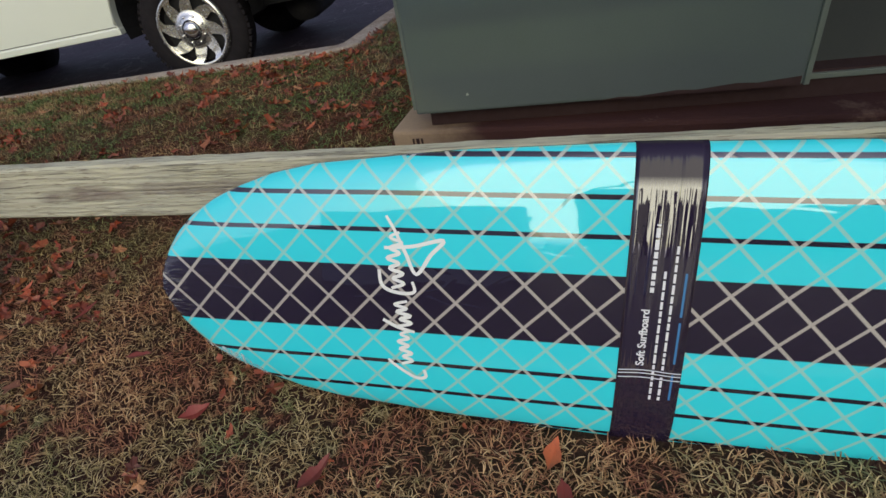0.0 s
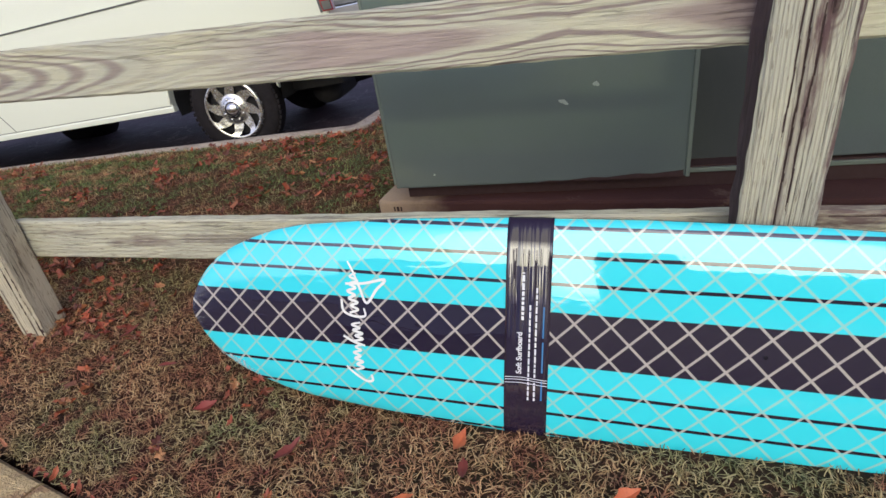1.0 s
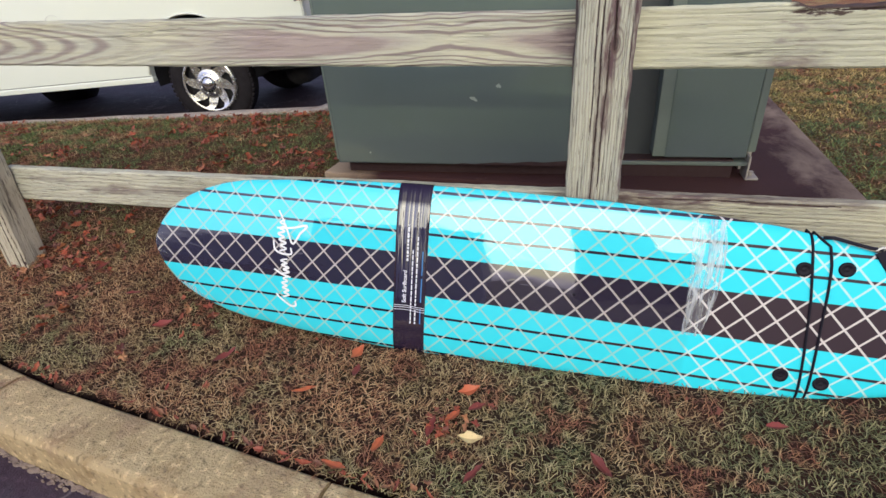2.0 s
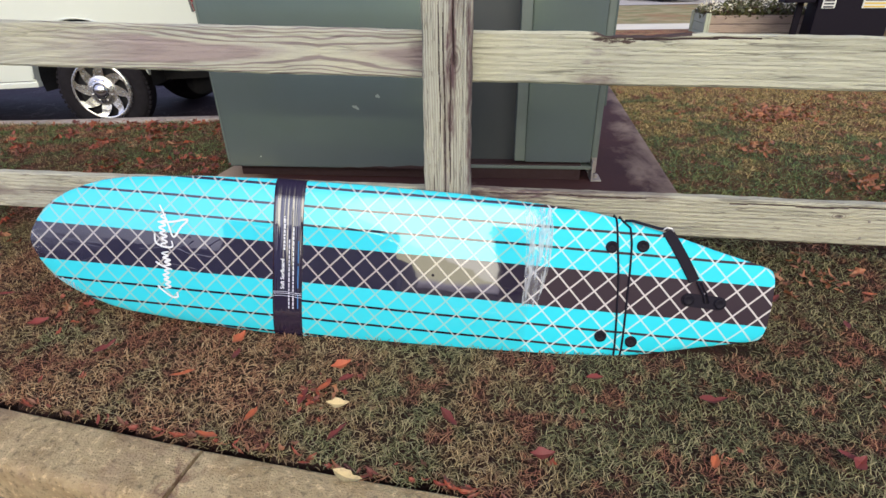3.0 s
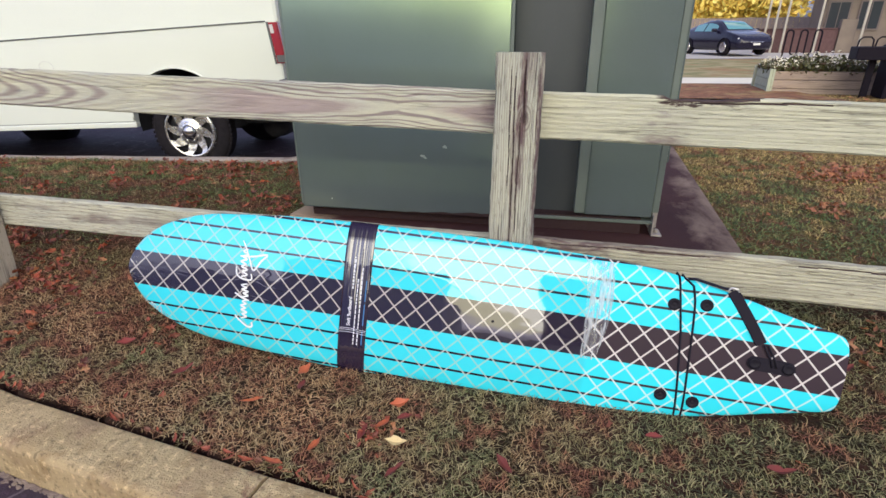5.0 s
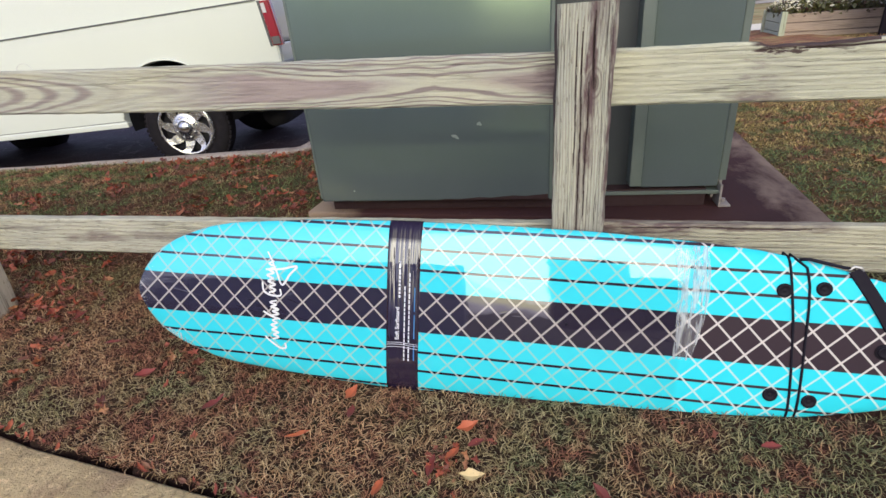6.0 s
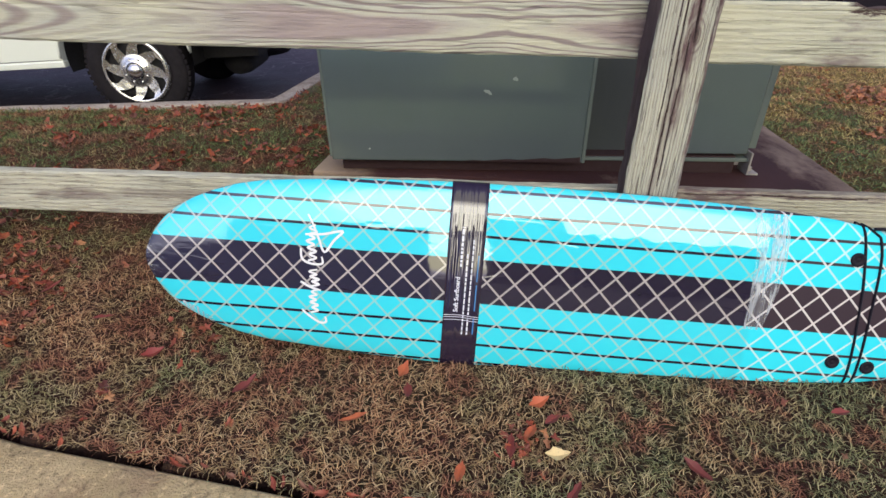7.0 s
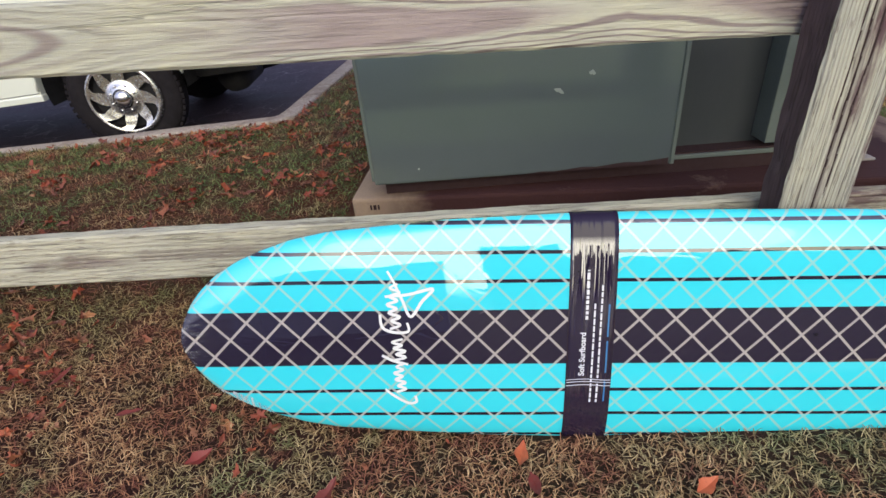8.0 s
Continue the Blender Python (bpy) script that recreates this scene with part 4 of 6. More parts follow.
def fence():
    f = thing("timber_fence", pose(0, 0, 0), "weathered grey two-rail timber fence beside the lawn", "fence")
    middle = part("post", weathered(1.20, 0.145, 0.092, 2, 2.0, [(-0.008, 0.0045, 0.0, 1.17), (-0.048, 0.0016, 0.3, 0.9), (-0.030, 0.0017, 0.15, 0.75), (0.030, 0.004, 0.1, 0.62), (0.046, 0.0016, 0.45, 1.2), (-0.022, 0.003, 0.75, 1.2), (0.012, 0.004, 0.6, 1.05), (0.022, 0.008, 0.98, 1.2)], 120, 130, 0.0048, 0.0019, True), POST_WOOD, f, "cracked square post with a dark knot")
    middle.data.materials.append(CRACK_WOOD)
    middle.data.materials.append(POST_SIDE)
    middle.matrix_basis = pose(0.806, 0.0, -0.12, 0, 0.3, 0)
    left = part("post", weathered(1.25, 0.108, 0.105, 2, 12.0, [(0.02, 0.008, 0.1, 1.1), (-0.035, 0.006, 0.1, 0.8), (0.045, 0.005, 0.0, 0.7)], 80, 80, 0.003, 0.002), LEFT_POST_WOOD, f, "leaning weathered post")
    left.data.materials.append(CRACK_WOOD)
    left.matrix_basis = pose(-1.556, 0.0, -0.05, 0, 5.0, 0)
    for x in (3.22, -3.85):
        far = part("post", weathered(1.15, 0.14, 0.14, 2, x, [(0.0, 0.01, 0.0, 1.1)], 24, 40, 0.003), LEFT_POST_WOOD, f)
        far.data.materials.append(CRACK_WOOD)
        far.matrix_basis = pose(x, 0.0, -0.06)
    rail(f, -1.48, 0.965, 0.804, 0.889, 0.140, ARCH_WOOD, 1.0, [(0.02, 0.0015, 0.2, 1.4), (0.045, 0.0018, 1.5, 2.3)], label="upper rail with arched grain figure")
    rail(f, 0.809, 0.887, 3.24, 0.826, 0.150, RAIL_WOOD, 4.0, [(0.035, 0.0016, 0.3, 1.3), (-0.05, 0.0017, 0.2, 2.4), (0.062, 0.004, 0.50, 0.95)], label="upper rail with a knot and split top edge", notch=(0.44, 0.72, 0.013))
    rail(f, -1.50, 0.431, 0.804, 0.383, 0.140, LOW_LEFT_WOOD, 7.0, [(0.0, 0.0017, 0.5, 1.6)])
    rail(f, 0.809, 0.383, 3.24, 0.317, 0.148, LOW_WOOD, 9.0, [(0.02, 0.0017, 0.2, 1.8), (0.058, 0.0035, 0.9, 2.3), (0.062, 0.004, 0.1, 0.7)])
    rail(f, -3.9, 1.03, -1.51, 0.967, 0.14, RAIL_WOOD, 14.0)
    rail(f, -3.9, 0.47, -1.53, 0.432, 0.14, LOW_WOOD, 17.0)
    nail_head(f, 2.2, 0.30)
    nail_head(f, 2.21, 0.36)


fence()


# ---- surfboard ----
HALF = [(-1.380, 0.0), (-1.378, 0.030), (-1.370, 0.052), (-1.355, 0.080), (-1.332, 0.110), (-1.298, 0.142), (-1.25, 0.172), (-1.20, 0.194), (-1.13, 0.218), (-1.05, 0.234), (-0.97, 0.241), (-0.80, 0.256), (-0.55, 0.266), (-0.25, 0.270), (0.05, 0.267), (0.30, 0.256), (0.48, 0.242), (0.61, 0.219), (0.73, 0.191), (0.85, 0.158), (0.97, 0.129), (1.010, 0.118), (1.022, 0.112), (1.030, 0.100), (1.0335, 0.085), (1.034, 0.0)]
THICK = [(-1.38, 0.014), (-1.36, 0.016), (-1.25, 0.024), (-1.0, 0.031), (-0.5, 0.038), (0.2, 0.038), (0.7, 0.030), (0.98, 0.020), (1.04, 0.015)]


def board_section(s):
    """Half width, half thickness and the height of the middle of the board's section."""
    b = curve_at(THICK, s)
    rocker = 0.010 * max(0.0, (-s - 0.75) / 0.63) ** 2.2
    return curve_at(HALF, s), b, 0.012 - b + rocker


def deck_height(s, w):
    a, b, mid = board_section(s)
    k = min(1.0, abs(w) / max(a, 1e-4))
    return mid + b * (1 - k ** 3.2) ** 0.42


def board_frame():
    u, v = Vector((0.99791, -0.01322, -0.0633)), Vector((0.06443, 0.28655, 0.9559))
    u.normalize()
    n = u.cross(v).normalized()
    v = n.cross(u)
    m = Matrix((u, v, n)).transposed().to_4x4()
    m.translation = Vector((0.78219, -0.15092, 0.25388))
    return m


def board_skin(s0=-1.380, s1=1.034, lift=0.0, w0=-1.0, w1=1.0, stations=150, around=40, deck_only=False):
    bm = bmesh.new()
    rings = []
    for i in range(stations + 1):
        k = i / stations
        if s0 < -1.3 and s1 > 1.0:
            k = 0.5 - 0.5 * math.cos(math.pi * k)
        s = s0 + (s1 - s0) * k
        a, b, mid = board_section(s)
        ring = []
        if deck_only:
            for j in range(around + 1):
                w = a * (w0 + (w1 - w0) * j / around)
                ring.append(bm.verts.new((s, w, deck_height(s, w) + lift)))
        else:
            for j in range(around):
                t = 2 * math.pi * j / around
                c, d = math.cos(t), math.sin(t)
                w = (a + lift) * math.copysign(abs(c) ** 0.55, c)
                z = mid + (b + lift) * math.copysign((1 - min(1.0, abs(w) / (a + lift + 1e-6)) ** 3.2) ** 0.42, d)
                ring.append(bm.verts.new((s, w, z)))
        rings.append(ring)
    n = len(rings[0])
    for p, q in zip(rings, rings[1:]):
        for j in range(n - 1 if deck_only else n):
            bm.faces.new((p[j], p[(j + 1) % n], q[(j + 1) % n], q[j]))
    if not deck_only:
        bm.faces.new(rings[0]), bm.faces.new(rings[-1])
    bmesh.ops.remove_doubles(bm, verts=bm.verts, dist=1e-5)
    return bm


def brush(parent, strokes, thick, material, name, label=""):
    """Brush strokes laid flat on the deck; each stroke is a chain of (s, w)."""
    bm = bmesh.new()
    for stroke in strokes:
        dense = []
        n = len(stroke)
        for i in range(n - 1):
            p0, p1, p2, p3 = (Vector(stroke[max(0, min(n - 1, k))]) for k in (i - 1, i, i + 1, i + 2))
            for k in range(6):
                t = k / 6
                dense.append(0.5 * (2 * p1 + (p2 - p0) * t + (2 * p0 - 5 * p1 + 4 * p2 - p3) * t * t + (3 * p1 - p0 - 3 * p2 + p3) * t ** 3))
        dense.append(Vector(stroke[-1]))
        left, right = [], []
        for i, p in enumerate(dense):
            way = (dense[min(i + 1, len(dense) - 1)] - dense[max(i - 1, 0)])
            if way.length < 1e-6:
                way = Vector((1, 0))
            way.normalize()
            side = Vector((-way.y, way.x)) * thick * (0.75 + 0.25 * math.sin(3.0 * i / len(dense) + 0.4))
            for chain, q in ((left, p + side), (right, p - side)):
                chain.append(bm.verts.new((q.x, q.y, deck_height(q.x, q.y) + 0.0016)))
        for i in range(len(dense) - 1):
            bm.faces.new((left[i], left[i + 1], right[i + 1], right[i]))
    return part(name, bm, material, parent, label)


def lettering(parent, words, size, at_s, at_w, material):
    data = bpy.data.curves.new("printed_words", "FONT")
    data.body, data.size, data.extrude, data.offset = words, size, 0.0002, 0.0004
    data.materials.append(material)
    ob = new("printed_words", data)
    ob.parent = parent
    ob.matrix_basis = pose(at_s, at_w, deck_height(at_s, at_w) + 0.0022, 0, 0, 90)
    return ob


def surfboard():
    b = thing("surfboard", board_frame(), "turquoise soft surfboard in clear film leaning on the fence post", "surfboard")
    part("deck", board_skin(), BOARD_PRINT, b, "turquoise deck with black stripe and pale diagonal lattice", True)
    sleeve = part("label_sleeve", board_skin(-0.538, -0.438, 0.0012, stations=10, around=64), SLEEVE_BLACK, b, "glossy black printed paper sleeve", True)
    lettering(sleeve, "Soft Surfboard", 0.0175, -0.4985, -0.092, PRINT_WHITE)
    bars = [(-0.4985, 0.040, 0.150, 0.0030), (-0.482, -0.158, 0.076, 0.0020), (-0.468, -0.158, -0.112, 0.0022), (-0.468, -0.098, 0.120, 0.0020)]
    rng = random.Random(4)
    for s, w0, w1, half in bars:
        bm, w = bmesh.new(), w0
        while w < w1:
            run = rng.uniform(0.006, 0.017)
            e = min(w1, w + run)
            q = [(s - half, w), (s + half, w), (s + half, e), (s - half, e)]
            bm.faces.new([bm.verts.new((x, y, deck_height(x, y) + 0.0020)) for x, y in q])
            w = e + 0.0032
        part("text_bar", bm, PRINT_WHITE, sleeve)
    for w0, w1 in ((-0.156, -0.106), (-0.085, -0.010), (0.0, 0.074)):
        bm = bmesh.new()
        n = 6
        lo = [bm.verts.new((-0.4535, w0 + (w1 - w0) * k / n, deck_height(-0.4535, w0 + (w1 - w0) * k / n) + 0.002)) for k in range(n + 1)]
        hi = [bm.verts.new((-0.4500, w0 + (w1 - w0) * k / n, deck_height(-0.45, w0 + (w1 - w0) * k / n) + 0.002)) for k in range(n + 1)]
        for k in range(n):
            bm.faces.new((lo[k], lo[k + 1], hi[k + 1], hi[k]))
        part("text_bar", bm, PRINT_BLUE, sleeve, "blue text bar")
    # two thin creases where the sleeve is taped
    for w in (-0.102, -0.108, -0.116):
        part("tape_edge", tube([(s, w + 0.0015 * math.sin(60 * s), deck_height(s, w) + 0.0016) for s in [-0.536 + 0.0097 * k for k in range(11)]], 0.0008, 5), PRINT_WHITE, sleeve)
    zig = lambda w0, w1, n, mid, amp: [(mid + amp * (1 if k % 2 else -1) * (0.7 + 0.3 * math.sin(2.3 * k)), w0 + (w1 - w0) * k / n) for k in range(n + 1)]
    brush(b, [
        [(-0.872, -0.140), (-0.870, -0.156), (-0.890, -0.158), (-0.925, -0.135), (-0.938, -0.122)],
        zig(-0.130, -0.060, 9, -0.904, 0.013),
        [(-0.942, -0.040), (-0.915, -0.054), (-0.885, -0.062)],
        zig(-0.052, -0.002, 7, -0.904, 0.015),
        [(-0.942, 0.056), (-0.938, 0.026), (-0.912, 0.014), (-0.882, 0.016), (-0.884, 0.036)],
        zig(0.022, 0.124, 11, -0.912, 0.014),
        [(-0.930, 0.096), (-0.880, 0.100), (-0.827, 0.112), (-0.850, 0.085), (-0.876, 0.050), (-0.893, 0.088), (-0.910, 0.128), (-0.923, 0.152)],
    ], 0.0034, LOGO_WHITE, "logo", "white brush-stroke emblem")
    for s, w in ((0.536, 0.144), (0.629, 0.154), (0.539, -0.146), (0.636, -0.155)):
        plug_ob = part("fin_plug", lathe([(0.001, 0.0), (0.0185, 0.0), (0.019, 0.003), (0.016, 0.0046), (0.011, 0.0046), (0.009, 0.0026), (0.004, 0.0026), (0.001, 0.004)], 24, "z"), PLUG_BLACK, b, "", True)
        plug_ob.matrix_basis = pose(s, w, deck_height(s, w) - 0.0005)
    leash = part("leash_plug", slab(arc(-0.047, 0, 0.021, 90, 270, 10) + arc(0.047, 0, 0.021, -90, 90, 10), 0.0, 0.004, "z", 0.001), NAVY_BLACK, b, "black leash plate")
    leash.matrix_basis = pose(0.8325, -0.001, deck_height(0.8325, -0.001) - 0.0005, 0, 0, -2)
    for off in (-0.047, 0.047):
        part("screw", lathe([(0.001, 0.004), (0.017, 0.004), (0.017, 0.0065), (0.012, 0.0080), (0.008, 0.006), (0.001, 0.006)], 20, "z", (off, 0, 0)), PLUG_BLACK, leash, "", True)
    loop = [(0.834, -0.004), (0.828, 0.018), (0.814, 0.040), (0.802, 0.060)]
    for d in (0.0, 0.012):
        part("cord", tube([(s + d, w, deck_height(s, w) + 0.006) for s, w in loop], 0.0030, 7), DARK_CORD, b, "", True)
    # padded strap, from the plate over the upper edge
    path = [(0.794, 0.062), (0.771, 0.098), (0.746, 0.136), (0.719, 0.176), (0.697, 0.208)]
    bm = bmesh.new()
    rows = []
    for i, (s, w) in enumerate(path):
        a = path[min(i + 1, 4)]
        o = path[max(i - 1, 0)]
        way = Vector((a[0] - o[0], a[1] - o[1])).normalized()
        side = Vector((-way.y, way.x)) * 0.0165
        z = deck_height(s, min(w, 0.19)) + 0.003
        rows.append([bm.verts.new((s + side.x * k, w + side.y * k, z + h)) for k, h in ((-1, 0), (-0.9, 0.004), (0.9, 0.004), (1, 0))])
    for p, q in zip(rows, rows[1:]):
        for k in range(3):
            bm.faces.new((p[k], p[k + 1], q[k + 1], q[k]))
    part("leash_strap", bm, NAVY_BLACK, b, "black webbing strap")
    part("strap_buckle", tube([(0.682, 0.207, 0.0), (0.692, 0.216, 0.002), (0.708, 0.214, 0.002), (0.714, 0.206, 0.0)], 0.004, 6), STEEL, b)
    part("cord", tube([(s, w, deck_height(s, min(w, curve_at(HALF, s) - 0.012)) + 0.003) for s, w in ((0.567, 0.226), (0.59, 0.228), (0.63, 0.220), (0.67, 0.212), (0.696, 0.210))], 0.0045, 7), DARK_CORD, b, "", True)
    # the leash cord is wound twice round the board
    for chain in ([(0.543, 0.229), (0.553, 0.15), (0.567, 0.055), (0.579, -0.07), (0.592, -0.218)], [(0.560, 0.226), (0.586, 0.206), (0.594, 0.16), (0.598, 0.10), (0.604, -0.04), (0.612, -0.214)]):
        dense = []
        for (s0, w0), (s1, w1) in zip(chain, chain[1:]):
            dense += [(s0 + (s1 - s0) * k / 6, w0 + (w1 - w0) * k / 6) for k in range(6)]
        pts = [(s, w, deck_height(s, w) + 0.002) for s, w in dense + [chain[-1]]]
        lo, hi = pts[-1], pts[0]
        back = [(lo[0], lo[1] - 0.008, lo[2] - 0.03), (lo[0], -0.15, -0.066), (hi[0], 0.15, -0.066), (hi[0], hi[1] + 0.008, hi[2] - 0.03), hi]
        part("cord", tube(pts + back, 0.0032, 7), DARK_CORD, b, "", True)
    part("leash_hole", lathe([(0.001, 0.0), (0.004, 0.0), (0.0045, 0.0022), (0.002, 0.003)], 12, "z", (-0.009, 0.002, deck_height(0, 0) - 0.001)), PLUG_BLACK, b)
    # clear tape drawn across the deck and crumpled
    bm = bmesh.new()
    rows = []
    for j in range(41):
        w = 0.245 - 0.315 * j / 40
        mid, half = 0.304 + 0.012 * math.sin(0.08 * j), 0.043 - 0.020 * (j / 40) ** 2
        row = []
        for i in range(15):
            s = mid + half * (2 * i / 14 - 1) + 0.004 * noise.noise((w * 20, 3, 1))
            puff = 0.002 + 0.004 * abs(noise.noise((s * 90, w * 14, 2)))
            row.append(bm.verts.new((s, w, deck_height(s, w) + puff)))
        rows.append(row)
    for p, q in zip(rows, rows[1:]):
        for k in range(14):
            bm.faces.new((p[k], p[k + 1], q[k + 1], q[k]))
    part("nose_film", board_skin(-1.3795, -1.20, 0.0010, stations=40, around=40), NOSE_FILM, b, "creased clear film drawn round the nose", True)
    tuck, rows2 = bmesh.new(), []
    for i in range(22):
        s = -1.318 + 0.13 * i / 21
        edge = curve_at(HALF, s)
        wide = 0.034 * math.sin(math.pi * (i + 0.6) / 22.2) * (0.8 + 0.4 * noise.noise((s * 60, 1, 4)))
        rows2.append([tuck.verts.new((s, -edge + 0.006 + wide * k / 6, deck_height(s, -edge + 0.006 + wide * k / 6) + 0.002 + 0.005 * abs(noise.noise((s * 110, k * 0.9, 8))))) for k in range(7)])
    for p, q in zip(rows2, rows2[1:]):
        for k in range(6):
            tuck.faces.new((p[k], p[k + 1], q[k + 1], q[k]))
    part("film_tuck", tuck, CLEAR_FILM, b, "crumpled tuck of clear film at the nose", True)
    part("clear_tape", bm, CLEAR_FILM, b, "shiny crumpled clear tape", True)
    return b


surfboard()


# ---- transformer cabinet on its pad ----
PAD = pose(-0.266, 0.641, 0.0, 0, 0, -5.0)
CAB = pose(-0.256, 0.607, 0.0, 0, 0, -0.5)


def pad():
    bm = box(-0.085, 2.00, -0.022, 3.10, 0.0, 0.305, 0.012)
    bmesh.ops.subdivide_edges(bm, edges=bm.edges, cuts=6, use_grid_fill=True)
    ob = mesh_object("concrete_pad", bm, PAD_CONCRETE, kind="structure")
    ob.matrix_world = PAD
    tagged(ob, "stained concrete pad under the green cabinet", "concrete pad")
    for x, w in ((-0.020, 0.006), (-0.008, 0.010), (0.008, 0.006)):
        part("stamped_mark", box(x, x + w, -0.0235, -0.018, 0.262, 0.280), CABINET_DARK, ob)


def cabinet():
    c = thing("transformer_cabinet", CAB @ pose(0, 0, 0.306), "dull green steel transformer cabinet on a concrete pad", "utility cabinet")
    base = box(0.03, 1.60, 0.045, 1.30, 0.0, 0.070)
    part("base_frame", base, CABINET_DARK, c, "dark recessed steel base")
    part("sill", box(1.002, 1.655, 0.035, 0.108, 0.050, 0.064, 0.002), CABINET_EDGE, c)
    part("front_door", box(0.0, 1.000, 0.0, 0.18, 0.052, 1.55, 0.008), CABINET_GREEN, c, "broad green door with paint chips")
    part("body", box(0.012, 1.645, 0.182, 1.35, 0.072, 1.60, 0.010), CABINET_GREEN, c)
    part("recessed_panel", box(1.002, 1.351, 0.110, 0.180, 0.066, 1.55, 0.004), CABINET_PANEL, c, "fixed panel with the recess's shade in its grey")
    part("flange", box(1.307, 1.351, 0.020, 0.108, 0.090, 1.55, 0.004), CABINET_EDGE, c, "pale vertical door flange")
    part("side_door", box(1.353, 1.640, 0.045, 0.180, 0.078, 1.55, 0.006), CABINET_GREEN, c)
    part("edge_strip", box(1.641, 1.668, 0.050, 0.130, 0.10, 1.55, 0.004), CABINET_EDGE, c)
    part("edge_strip", box(0.996, 1.009, -0.004, 0.012, 0.052, 1.55, 0.002), CABINET_EDGE, c, "pale folded door edge")
    part("edge_strip", box(-0.008, 0.004, 0.004, 0.060, 0.066, 1.55, 0.002), CABINET_EDGE, c)
    part("side_wall", box(1.647, 1.700, 0.16, 1.33, 0.30, 1.597, 0.006), CABINET_GREEN, c)
    part("skirt", box(1.647, 1.685, 0.135, 1.30, 0.0, 0.297, 0.004), RUST, c, "bare weathered steel skirt")
    part("roof", box(-0.03, 1.74, -0.03, 1.40, 1.60, 1.64, 0.012), CABINET_GREEN, c)
    for x in (1.645,):
        bm = box(x, x + 0.045, 0.02, 0.10, 0.0, 0.008, 0.002)
        box(x, x + 0.007, 0.02, 0.10, 0.004, 0.09, 0.001, bm=bm)
        lathe([(0.001, 0.0), (0.010, 0.0), (0.010, 0.014), (0.001, 0.016)], 6, "z", (x + 0.026, 0.06, 0.008), bm)
        part("anchor_bracket", bm, RUST, c, "rusty bolted bracket")
    # the curved dark reflection on the door's foot, put in as a thin slab
    wedge = [(0.52 + 0.47 * k / 10, 0.053 + 0.019 * (k / 10) ** 0.8 + 0.003 * math.sin(2.1 * k)) for k in range(11)]
    part("rust_stain", slab([(0.99, 0.0525)] + wedge[::-1], -0.0012, 0.002, "y"), CABINET_DARK, c, "dark reflection painted along the door's foot")
    for x, z, w, h, a in ((0.623, 0.324, 0.018, 0.007, 25), (0.722, 0.371, 0.011, 0.008, 10), (0.158, 0.102, 0.004, 0.004, 0)):
        outline = [(w * math.cos(t) * (0.88 + 0.12 * math.cos(2 * t + x)), h * (math.sin(t) - 0.5 * math.cos(t) ** 2) * (0.85 + 0.15 * math.sin(5 * t))) for t in [2 * math.pi * k / 12 for k in range(12)]]
        chip = part("paint_chip", slab(outline, -0.002, 0.0012, "y"), CHIP, c)
        chip.matrix_basis = pose(x, -0.0008, z, 0, a, 0)


pad()
cabinet()


